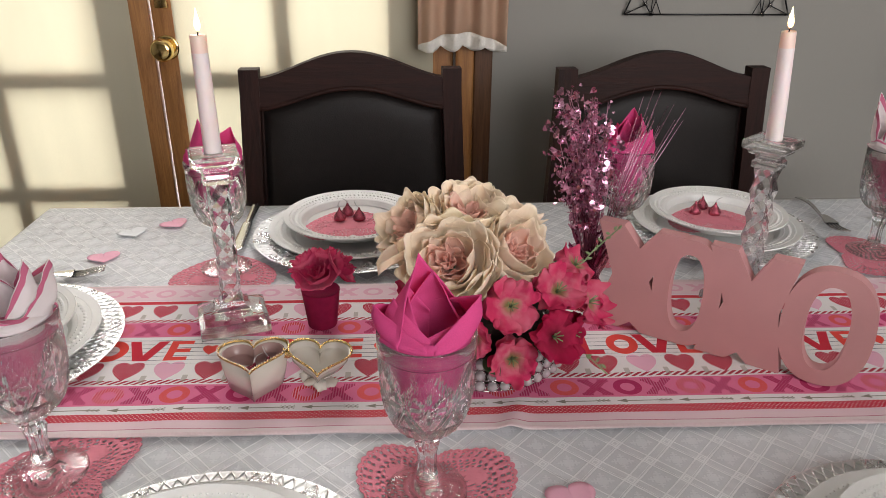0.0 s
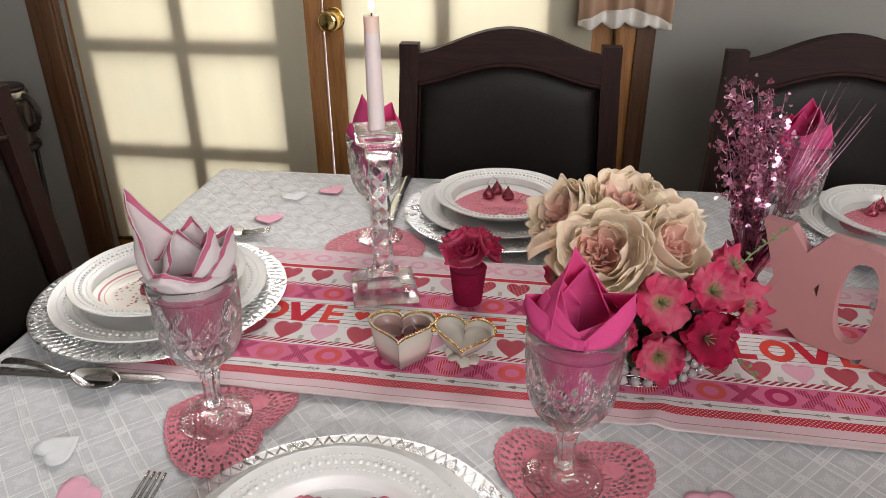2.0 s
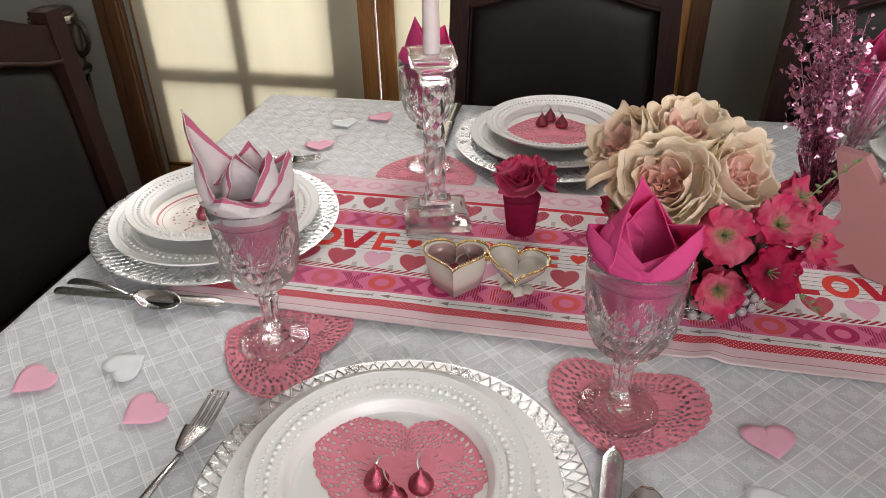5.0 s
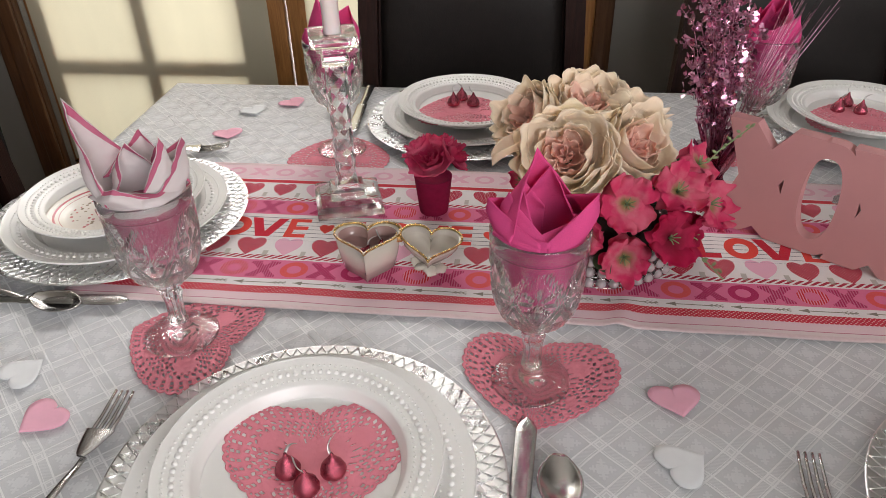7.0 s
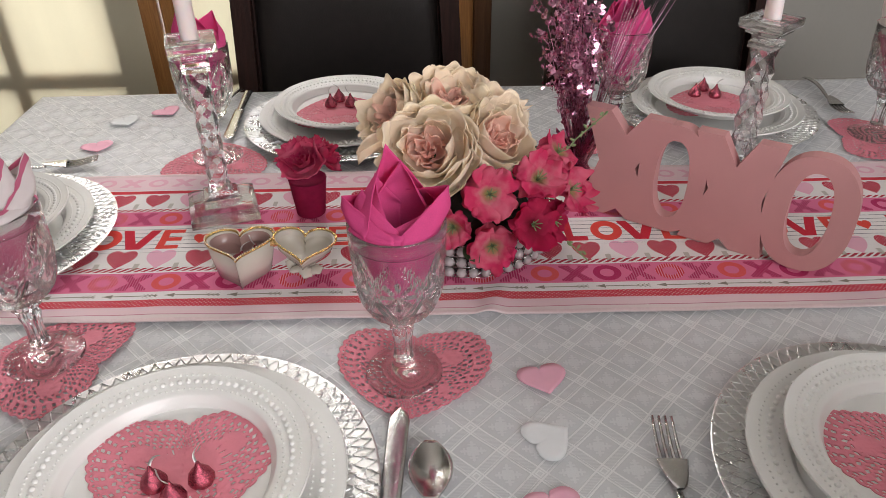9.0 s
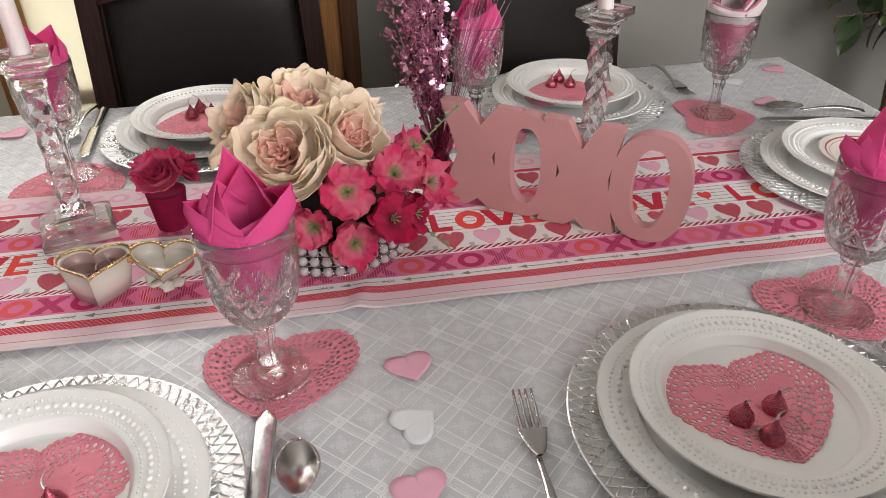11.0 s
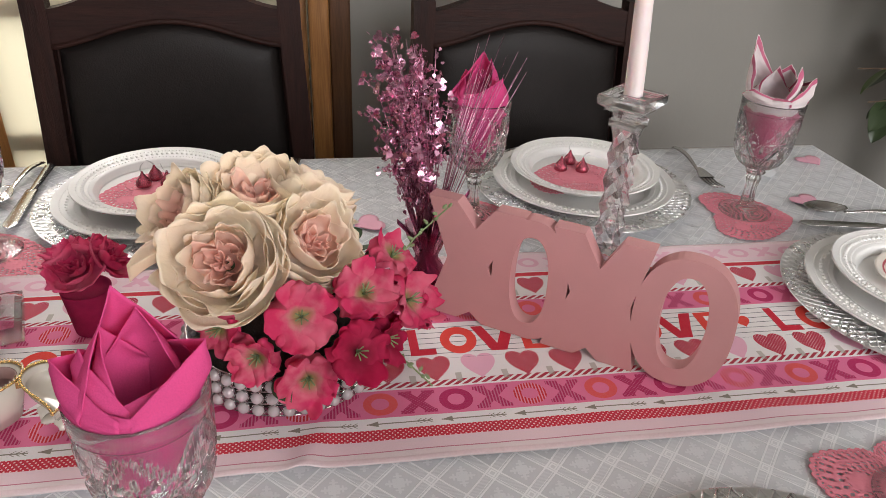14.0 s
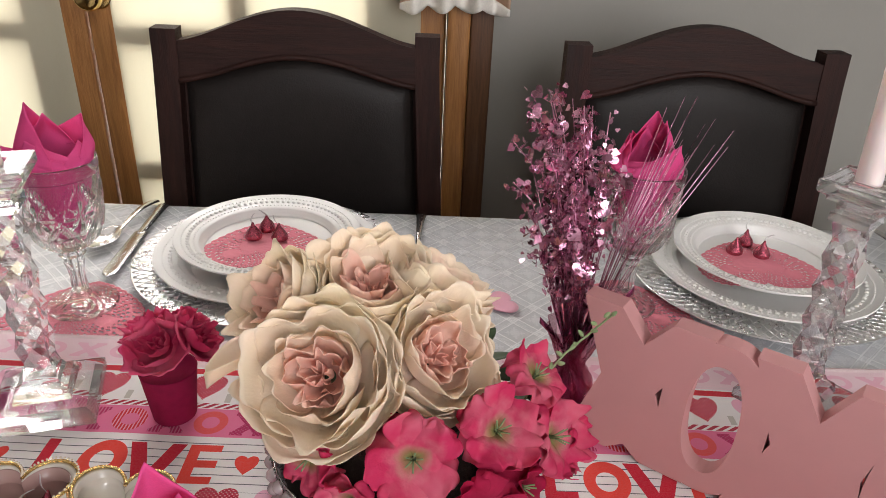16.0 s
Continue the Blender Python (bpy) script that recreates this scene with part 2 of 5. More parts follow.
    col = k.mix(k.ramp(k.noise(700, 2), 0.3, 0.75) * 0.12, col, (0.55, 0.42, 0.42))
    k.set(color=col, rough=0.9, spec=0.1)
    k.bump(k.noise(1400, 2) + k.noise(40, 3) * 1.5, 0.0005)
    return k.m


def foil(name, c, rough=0.12, scale=120.0, depth=0.0015):
    k = Mat(name)
    n = k.noise(scale, 3, 0.6, (1, 1, 0.4))
    k.set(color=k.mix(k.ramp(n, 0.3, 0.7), tuple(v * 0.6 for v in c), c), metal=1.0, rough=n * 0.2 + rough - 0.05)
    k.bump(n, depth)
    return k.m


def hammered_silver():
    """Silvered plastic with a raised lattice near the rim."""
    k = Mat("silvered_lacquer")
    f = k.noise(40, 3)
    k.set(color=k.mix(f, (0.80, 0.80, 0.80), (0.92, 0.92, 0.91)), metal=0.95, rough=f * 0.12 + 0.22)
    k.bump(k.noise(90, 3), 0.0004)
    return k.m


def translucent(name, c, amount=0.6, scale=900.0):
    k = Mat(name)
    f = k.noise(scale, 2, 0.6) * 0.5 + k.noise(4, 3, 0.5, (3, 1, 0.6)) * 0.5
    col = k.mix(k.ramp(f, 0.35, 0.65), tuple(v * 0.88 for v in c), c)
    k.set(color=col, rough=0.9, spec=0.1)
    k.bump(k.noise(scale, 2), 0.0004)
    tr = k.t.nodes.new("ShaderNodeBsdfTranslucent")
    k.link(col, tr.inputs[0])
    mx = k.t.nodes.new("ShaderNodeMixShader")
    mx.inputs[0].default_value = amount
    k.link(k.b.outputs[0], mx.inputs[1])
    k.link(tr.outputs[0], mx.inputs[2])
    k.link(mx.outputs[0], k.out.inputs[0])
    return k.m


def tissue_print():
    """White tissue with a broad rose border; u runs across a leaf of the napkin, v up it."""
    k = Mat("bordered_tissue")
    n = k.t.nodes.new("ShaderNodeSeparateXYZ")
    k.link(k.co.outputs["UV"], n.inputs[0])
    u, v = X(n.outputs[0]), X(n.outputs[1])
    e = (u - 0.5).abs() * 2.0 + (k.noise(30, 2) - 0.5) * 0.25
    v = v + (k.noise(24, 2) - 0.5) * 0.06
    edge = v.between(0.90, 0.985).max(v.lt(0.36)).max(e.gt(0.97))
    col = k.mix(edge, (0.80, 0.73, 0.73), (0.62, 0.17, 0.28))
    col = k.mix(k.ramp(k.noise(22, 3), 0.5, 0.7).clamp() * 0.35, col, (0.78, 0.52, 0.58))
    k.set(color=col, rough=0.9, spec=0.15)
    k.bump(k.noise(60, 3), 0.001)
    tr = k.t.nodes.new("ShaderNodeBsdfTranslucent")
    k.link(col, tr.inputs[0])
    mx = k.t.nodes.new("ShaderNodeMixShader")
    mx.inputs[0].default_value = 0.3
    k.link(k.b.outputs[0], mx.inputs[1])
    k.link(tr.outputs[0], mx.inputs[2])
    k.link(mx.outputs[0], k.out.inputs[0])
    return k.m


def floral_china():
    k = Mat("floral_china")
    x, y, z = k.xyz()
    r = (x * x + y * y).sqrt()
    vo = k.t.nodes.new("ShaderNodeTexVoronoi")
    vo.inputs["Scale"].default_value = 140
    k.link(k.co.outputs["Object"], vo.inputs["Vector"])
    spot = X(vo.outputs["Distance"]).lt(0.30) * r.between(0.008, 0.044)
    sep = k.t.nodes.new("ShaderNodeSeparateColor")
    k.link(vo.outputs["Color"], sep.inputs[0])
    col = k.mix(X(sep.outputs[0]).gt(0.45), (0.24, 0.17, 0.10), (0.45, 0.06, 0.09))
    col = k.mix(spot, (0.78, 0.73, 0.66), col)
    line = r.between(0.0600, 0.0625).max(r.between(0.055, 0.0557))
    col = k.mix(line, col, (0.42, 0.05, 0.07))
    k.set(color=col, rough=0.3)
    return k.m


M = {
    "wall": simple("wall_paint", (0.29, 0.278, 0.252), 0.75, vary=0.03, scale=6, bump=0.0006),
    "ceiling": simple("ceiling_paint", (0.78, 0.78, 0.76), 0.85, vary=0.03, scale=8, bump=0.001),
    "floor": wood("oak_floor", (0.16, 0.085, 0.04), (0.30, 0.17, 0.085), 0.35, 0),
    "oak": wood("stained_oak", (0.24, 0.098, 0.028), (0.46, 0.215, 0.066), 0.35, 2, 0.35),
    "oak_dark": wood("dark_oak_trim", (0.075, 0.032, 0.014), (0.16, 0.073, 0.031), 0.35, 2, 0.3),
    "espresso": wood("espresso_wood", (0.013, 0.005, 0.004), (0.034, 0.013, 0.010), 0.5, 2, 0.0),
    "espresso_h": wood("espresso_wood_flat", (0.013, 0.005, 0.004), (0.034, 0.013, 0.010), 0.5, 0, 0.0),
    "leather": simple("black_leather", (0.013, 0.010, 0.009), 0.5, vary=0.2, scale=60, bump=0.0005, spec=0.22),
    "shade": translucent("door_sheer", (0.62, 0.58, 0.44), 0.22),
    "valance": translucent("peach_valance", (0.72, 0.50, 0.36), 0.4, 400),
    "fringe": simple("white_lace", (0.80, 0.76, 0.70), 0.9, vary=0.1, scale=200, bump=0.001),
    "brass": simple("polished_brass", (0.80, 0.58, 0.24), 0.16, 1.0, 0.1),
    "black_metal": simple("black_wire", (0.02, 0.02, 0.022), 0.4, 0.6, 0.2),
    "damask": damask(),
    "runner": runner_print(),
    "hem": simple("hem_cotton", (0.76, 0.60, 0.62), 0.9, vary=0.08, scale=300, bump=0.0004, spec=0.1),
    "china": simple("white_china", (0.79, 0.785, 0.765), 0.3, vary=0.02, scale=9, coat=0.12),
    "china2": floral_china(),
    "silver": hammered_silver(),
    "steel": simple("stainless_steel", (0.62, 0.61, 0.60), 0.2, 1.0, 0.08, 80, 0.0001),
    "paper": simple("rose_paper", (0.70, 0.225, 0.285), 0.85, vary=0.07, scale=60, bump=0.0004),
    "card_pink": simple("pink_card", (0.84, 0.44, 0.56), 0.75, vary=0.05, scale=90),
    "card_white": simple("white_card", (0.79, 0.81, 0.83), 0.75, vary=0.03, scale=90),
    "kiss": simple("rose_foil", (0.40, 0.085, 0.125), 0.22, 0.85, 0.3, 300, 0.0004),
    "plume": simple("paper_plume", (0.62, 0.61, 0.60), 0.35, 0.7, 0.2, 300),
    "glass": glass_of("pressed_glass", (0.99, 0.995, 0.995), 0.14),
    "crystal": glass_of("lead_crystal", (0.985, 0.985, 0.99), 0.18),
    "wax": simple("pale_pink_wax", (0.80, 0.69, 0.68), 0.45, vary=0.05, scale=40, sss=0.15),
    # warmer wax colour stands in for the flame's glow in the tip
    "glow_tinted_wax": simple("glow_painted_wax_tip", (0.85, 0.62, 0.53), 0.4, vary=0.05, sss=0.2),
    "wick": simple("burnt_wick", (0.02, 0.015, 0.012), 0.9),
    "napkin": translucent("fuchsia_napkin", (0.85, 0.11, 0.34), 0.35, 900),
    "tissue": tissue_print(),
    "sign": simple("matte_pink_paint", (0.56, 0.275, 0.275), 0.6, vary=0.04, scale=25, bump=0.0003),
    "rose": petal_paint("cream_silk", (0.97, 0.74, 0.63), (0.98, 0.87, 0.73), (0.99, 0.93, 0.74), 0.010, 0.034),
    "rose_c": petal_paint("blush_silk", (0.92, 0.54, 0.46), (0.97, 0.72, 0.61), (0.98, 0.82, 0.69), 0.0, 0.024),
    "azalea": petal_paint("azalea_silk", (0.42, 0.40, 0.16), (0.74, 0.055, 0.17), (0.86, 0.34, 0.43), 0.002, 0.012, (0.88, 0.52, 0.54)),
    "azalea_red": petal_paint("red_azalea_silk", (0.30, 0.02, 0.05), (0.56, 0.018, 0.09), (0.60, 0.05, 0.13), 0.004, 0.022),
    "hotrose": petal_paint("hot_pink_silk", (0.62, 0.025, 0.12), (0.78, 0.09, 0.23), (0.84, 0.28, 0.40), 0.004, 0.026),
    "leaf": simple("silk_leaf", (0.045, 0.085, 0.032), 0.55, vary=0.35, scale=60),
    "bud": simple("sage_bud", (0.22, 0.30, 0.14), 0.6, vary=0.2, scale=60),
    "ficus": simple("ficus_leaf", (0.040, 0.062, 0.026), 0.4, vary=0.4, scale=25),
    # paler copy of the ficus leaf: light on some leaves put into the colour
    "ficus_lit": simple("light_painted_ficus_leaf", (0.10, 0.15, 0.045), 0.4, vary=0.3, scale=25),
    "bark": simple("ficus_bark", (0.16, 0.105, 0.07), 0.85, vary=0.35, scale=30, bump=0.003),
    "pearl": simple("pearl", (0.46, 0.405, 0.415), 0.18, 0.15, 0.04, coat=0.6),
    "moss": simple("dark_foam", (0.035, 0.028, 0.022), 0.95, vary=0.4, scale=120, bump=0.003),
    "pot_red": simple("burgundy_velvet", (0.26, 0.012, 0.055), 0.9, vary=0.15, scale=120, bump=0.0006, spec=0.1),
    "box": simple("ivory_porcelain", (0.60, 0.55, 0.48), 0.16, vary=0.03, coat=0.5),
    "box_in": simple("mauve_glaze", (0.42, 0.27, 0.25), 0.25, vary=0.06, coat=0.3),
    "gold": simple("gilt_rim", (0.72, 0.52, 0.22), 0.25, 1.0, 0.2, 200, 0.0008),
    "bead": simple("cream_bead", (0.78, 0.66, 0.52), 0.2, 0.2, 0.1, 200),
    "spray": foil("pink_mylar", (0.78, 0.40, 0.56), 0.22, 90, 0.001),
    "spray_dark": foil("magenta_foil", (0.42, 0.10, 0.24), 0.14, 60, 0.0025),
    "cellophane": glass_of("pink_cellophane", (0.93, 0.66, 0.74), 0.5, 0.05),
    "gem": glass_of("cut_gem", (0.95, 0.95, 0.95), 0.2),
    "clay": simple("dark_glazed_pot", (0.030, 0.018, 0.014), 0.35, vary=0.25, scale=20),
    "soil": simple("potting_soil", (0.03, 0.022, 0.015), 0.95, vary=0.4, scale=120, bump=0.004),
    "cabinet": wood("cabinet_wood", (0.035, 0.016, 0.009), (0.085, 0.038, 0.018), 0.35, 2, 0.3),
    "pewter": simple("pewter", (0.50, 0.49, 0.46), 0.3, 1.0, 0.15),
}
k = Mat("flame")
em = k.t.nodes.new("ShaderNodeEmission")
fx, fy, fz = k.xyz()
k.link(k.mix(k.ramp(fz, 0.0, 0.012), (1.0, 0.45, 0.12), (1.0, 0.80, 0.45)), em.inputs[0])
em.inputs[1].default_value = 6.0
k.link(em.outputs[0], k.out.inputs[0])
M["flame"] = k.m
k = Mat("window_glass")
tr = k.t.nodes.new("ShaderNodeBsdfTransparent")
gl = k.t.nodes.new("ShaderNodeBsdfGlossy")
gl.inputs["Roughness"].default_value = 0.02
mx = k.t.nodes.new("ShaderNodeMixShader")
mx.inputs[0].default_value = 0.06
k.link(tr.outputs[0], mx.inputs[1])
k.link(gl.outputs[0], mx.inputs[2])
k.link(mx.outputs[0], k.out.inputs[0])
M["pane"] = k.m

# ---------------------------------------------------------------- mesh helpers


def part(name, bm, material, parent=None, label="", smooth=True, kind=""):
    """Links a bmesh as one mesh object, under a thing or a part when given."""
    me = bpy.data.meshes.new(name)
    bmesh.ops.recalc_face_normals(bm, faces=bm.faces)
    for f in bm.faces:
        f.smooth = smooth
    bm.to_mesh(me)
    bm.free()
    me.materials.append(M[material])
    ob = new(name, me)
    if parent:
        ob.parent = parent
    return tagged(ob, label, kind=kind)


def thing(name, label, category, group="", m=None):
    ob = new(name)
    ob.empty_display_size = 0.05
    if m is not None:
        ob.matrix_basis = m
    return tagged(ob, label, category, group)


def share(ob, name, parent, m):
    """Another object on the same mesh."""
    o = new(name, ob.data)
    o.parent = parent
    o.matrix_basis = m
    return o


def box(bm, x0, x1, y0, y1, z0, z1, bevel=0.0):
    r = bmesh.ops.create_cube(bm, size=1.0)
    vs = r["verts"]
    for v in vs:
        v.co = Vector(((x0 + x1) / 2 + v.co.x * (x1 - x0), (y0 + y1) / 2 + v.co.y * (y1 - y0), (z0 + z1) / 2 + v.co.z * (z1 - z0)))
    if bevel:
        es = list({e for v in vs for e in v.link_edges})
        bmesh.ops.bevel(bm, geom=es, offset=bevel, segments=2, affect="EDGES", profile=0.6)
    return bm


def boxed(*a, **kw):
    return box(bmesh.new(), *a, **kw)


def surface(f, nu, nv, wrap=False, bm=None, uv=False):
    """A sheet of quads through f(u, v), u and v from 0 to 1."""
    bm = bm or bmesh.new()
    cols = nu if wrap else nu + 1
    vs = [[bm.verts.new(f(i / nu, j / nv)) for i in range(cols)] for j in range(nv + 1)]
    lay = bm.loops.layers.uv.verify() if uv else None
    for j in range(nv):
        for i in range(nu):
            i2 = (i + 1) % cols
            fc = bm.faces.new((vs[j][i], vs[j][i2], vs[j + 1][i2], vs[j + 1][i]))
            if uv:
                for lp, (a, b) in zip(fc.loops, ((i, j), (i + 1, j), (i + 1, j + 1), (i, j + 1))):
                    lp[lay].uv = (a / nu, b / nv)
    return bm


def lathe(profile, seg=48, relief=None, bm=None):
    """Turns a profile of (radius, height); relief(angle, radius, height) moves the radius."""
    bm = bm or bmesh.new()
    rows = []
    for r, z in profile:
        if r < 1e-5:
            rows.append([bm.verts.new((0, 0, z))])
        else:
            row = []
            for i in range(seg):
                a = 2 * math.pi * i / seg
                q = r + (relief(a, r, z) if relief else 0)
                row.append(bm.verts.new((q * math.cos(a), q * math.sin(a), z)))
            rows.append(row)
    for p, q in zip(rows, rows[1:]):
        for i in range(seg):
            a, b = p[i % len(p)], p[(i + 1) % len(p)]
            c, d = q[(i + 1) % len(q)], q[i % len(q)]
            vs = list(dict.fromkeys((a, b, c, d)))
            if len(vs) > 2:
                bm.faces.new(vs)
    return bm


def smooth_profile(points, n=6):
    """A Catmull-Rom run through (radius, height) points."""
    out = []
    pts = [points[0], *points, points[-1]]
    for i in range(1, len(pts) - 2):
        p0, p1, p2, p3 = (Vector(p) for p in pts[i - 1:i + 3])
        for s in range(n):
            t = s / n
            out.append(tuple(0.5 * ((2 * p1) + (p2 - p0) * t + (2 * p0 - 5 * p1 + 4 * p2 - p3) * t * t + (3 * p1 - p0 - 3 * p2 + p3) * t ** 3)))
    out.append(tuple(points[-1]))
    return [(max(0.0, r), z) for r, z in out]


def tube(bm, pts, r, seg=6, taper=1.0):
    """A round rod along a line of points."""
    pts = [Vector(p) for p in pts]
    rows = []
    for i, p in enumerate(pts):
        d = (pts[min(i + 1, len(pts) - 1)] - pts[max(i - 1, 0)]).normalized()
        a = d.orthogonal().normalized() if abs(d.z) > 0.95 else d.cross(Vector((0, 0, 1))).normalized()
        b = d.cross(a)
        q = r * (1 + (taper - 1) * i / max(1, len(pts) - 1))
        rows.append([bm.verts.new(p + (a * math.cos(2 * math.pi * s / seg) + b * math.sin(2 * math.pi * s / seg)) * q) for s in range(seg)])
    for x, y in zip(rows, rows[1:]):
        for s in range(seg):
            bm.faces.new((x[s], x[(s + 1) % seg], y[(s + 1) % seg], y[s]))
    bm.faces.new(rows[0][::-1])
    bm.faces.new(rows[-1])
    return bm


def heart_xy(a):
    """A heart one unit wide round the origin, its tip at -y, by angle."""
    x = 16 * math.sin(a) ** 3
    y = 13 * math.cos(a) - 5 * math.cos(2 * a) - 2 * math.cos(3 * a) - math.cos(4 * a)
    return x / 32, (y + 2.5) / 32


def thicken(ob, d, offset=0.0):
    md = ob.modifiers.new("thickness", "SOLIDIFY")
    md.thickness, md.offset = d, offset
    return ob

# ---------------------------------------------------------------- the room
T = 0.76            # top of the tablecloth
WY = 1.68           # face of the wall with the doors
DX0, DX1, DZ = -1.315, 0.105, 2.06
part("floor", boxed(-2.3, 2.3, -2.0, WY + 0.15, -0.05, 0.0), "floor", kind="structure")
part("ceiling", boxed(-2.3, 2.3, -2.0, WY + 0.15, 2.45, 2.5), "ceiling", kind="structure")
bm = boxed(-2.3, DX0, WY, WY + 0.15, 0.0, 2.45)
box(bm, DX1, 2.3, WY, WY + 0.15, 0.0, 2.45)
box(bm, DX0, DX1, WY, WY + 0.15, DZ, 2.45)
part("wall_north", bm, "wall", smooth=False, kind="structure")
part("wall_west", boxed(-2.4, -2.3, -2.0, WY + 0.15, 0.0, 2.45), "wall", smooth=False, kind="structure")
part("wall_east", boxed(2.3, 2.4, -2.0, WY + 0.15, 0.0, 2.45), "wall", smooth=False, kind="structure")
bm = boxed(-2.3, -0.2, -2.0, -1.9, 0.0, 2.45)
box(bm, 1.8, 2.3, -2.0, -1.9, 0.0, 2.45)
box(bm, -0.2, 1.8, -2.0, -1.9, 0.0, 0.9)
box(bm, -0.2, 1.8, -2.0, -1.9, 2.35, 2.45)
part("wall_south", bm, "wall", smooth=False, kind="structure")
bm = boxed(-2.3, DX0 - 0.1, WY - 0.014, WY - 0.001, 0.0, 0.10, bevel=0.003)
box(bm, DX1 + 0.1, 2.3, WY - 0.014, WY - 0.001, 0.0, 0.10, bevel=0.003)
part("baseboard", bm, "oak", kind="structure")

# casing round the doors
trim = thing("trim", "stained oak door casing with a dark inner edge", "trim")
tagged(trim, kind="structure")
part("casing", boxed(DX0 - 0.085, DX0 - 0.002, WY - 0.022, WY - 0.001, 0.0, DZ + 0.08, bevel=0.004), "oak_dark", trim)
part("casing", boxed(DX0 - 0.045, DX0 - 0.006, WY - 0.034, WY - 0.0225, 0.0, DZ + 0.08, bevel=0.004), "oak_dark", trim)
part("casing", boxed(DX1 + 0.002, DX1 + 0.046, WY - 0.030, WY - 0.001, 0.0, DZ + 0.08, bevel=0.006), "oak", trim)
part("casing", boxed(DX1 + 0.047, DX1 + 0.092, WY - 0.022, WY - 0.001, 0.0, DZ + 0.08, bevel=0.004), "oak_dark", trim)
part("casing", boxed(DX0 - 0.085, DX1 + 0.092, WY - 0.022, WY - 0.001, DZ + 0.082, DZ + 0.16, bevel=0.004), "oak_dark", trim)


def sheer(name, x0, x1, z0, z1, y, parent, seed):
    """A sheet of thin cloth hung flat over the panes, slightly rippled."""
    def f(u, v):
        x, z = x0 + (x1 - x0) * u, z0 + (z1 - z0) * v
        w = 0.0016 * noise.noise((x * 5 + seed, z * 2.2, 0.3)) + 0.0008 * math.sin(x * 60 + 2 * math.sin(z * 5 + seed))
        return (x, y + w, z)
    ob = part(name, surface(f, 60, 60), "shade", parent, "cream sheer cloth stretched over the panes")
    return ob


def leaf_door(name, x0, x1, cols, knob):
    d = thing(name, "oak french door with cream sheer cloth over its panes", "door")
    tagged(d, kind="structure")
    y0, y1 = WY + 0.012, WY + 0.052
    zs = [0.37 + i * 0.2915 for i in range(7)]
    part("stile", boxed(x0, cols[0][0], y0, y1, 0.005, DZ - 0.005, bevel=0.004), "oak", d)
    part("stile", boxed(cols[-1][1], x1, y0, y1, 0.005, DZ - 0.005, bevel=0.004), "oak", d)
    part("rail", boxed(cols[0][0], cols[-1][1], y0 + 0.001, y1 - 0.001, 0.006, 0.335), "oak", d)
    part("rail", boxed(cols[0][0], cols[-1][1], y0 + 0.001, y1 - 0.001, 0.335 + 0.2915 * 5 + 0.25 + 0.04, DZ - 0.006), "oak", d)
    part("muntin", boxed(cols[0][1], cols[1][0], y0 + 0.001, y0 + 0.016, 0.335, 2.0), "oak", d)
    for i in range(6):
        z = 0.335 + 0.2915 * i
        if i:
            for c in cols:
                part("muntin", boxed(c[0], c[1], y0 + 0.0015, y0 + 0.0155, z - 0.0415, z), "oak", d)
        for c in cols:
            p = part("pane", boxed(c[0], c[1], y1 - 0.018, y1 - 0.014, z, z + 0.25), "pane", d)
            p.visible_shadow = False
    fx0, fx1 = (x0 + 0.012, x1 - 0.042) if knob is None else (x0 + 0.05, x1 - 0.05)
    # cloth stops at 1.33, upper panes left bare to let the added backlight in
    sheer("sheer_curtain", fx0, fx1, 0.33, 1.33, y0 - 0.0045, d, x0)
    part("curtain_rod", tube(bmesh.new(), [(fx0, y0 - 0.012, 1.335), (fx1, y0 - 0.012, 1.335)], 0.005), "brass", d)
    part("curtain_rod", tube(bmesh.new(), [(fx0, y0 - 0.012, 0.325), (fx1, y0 - 0.012, 0.325)], 0.005), "brass", d)
    if knob:
        kn = part("door_knob", lathe(smooth_profile([(0.0, 0.0), (0.027, 0.0), (0.027, 0.005), (0.011, 0.009), (0.010, 0.026), (0.024, 0.034), (0.027, 0.046), (0.020, 0.057), (0.0, 0.060)], 4), 32), "brass", d, "round brass knob")
        kn.matrix_basis = pose(knob[0], y0, knob[1], 90, 0, 0)
        kn2 = part("latch_plate", boxed(knob[0] - 0.016, knob[0] + 0.016, y0 - 0.004, y0, knob[1] + 0.09, knob[1] + 0.15, bevel=0.002), "brass", d)
    return d


SLIT = -0.615
leaf_door("door_1", DX0 + 0.002, SLIT - 0.003, [(-1.262, -1.022), (-0.984, -0.744)], None)
leaf_door("door_2", SLIT + 0.003, DX1 - 0.002, [(-0.556, -0.330), (-0.290, -0.058)], (SLIT + 0.030, 0.975))

# peach valance tail by the doors
val = thing("valance_tail", "sheer peach valance tail with white lace fringe", "curtain")


def tail(u, v):
    x = 0.015 + 0.205 * u
    z = 1.75 - (0.77 - 0.03 * math.sin(u * 3.14)) * v
    return (x, WY - 0.075 + 0.018 * math.sin(u * 22 + v * 1.5) * (0.4 + 0.6 * v) + 0.008 * noise.noise((x * 30, z * 5, 1)), z)


thicken(part("drape", surface(tail, 48, 20), "valance", val), 0.002)


def lace(u, v):
    p = tail(u, 1.0)
    return (p[0], p[1] - 0.003, p[2] + 0.012 - 0.042 * v * (0.65 + 0.35 * abs(math.sin(u * 12.5))) * (0.4 + 0.6 * math.sin(u * 3.14)))


thicken(part("fringe", surface(lace, 48, 4), "fringe", val), 0.003)

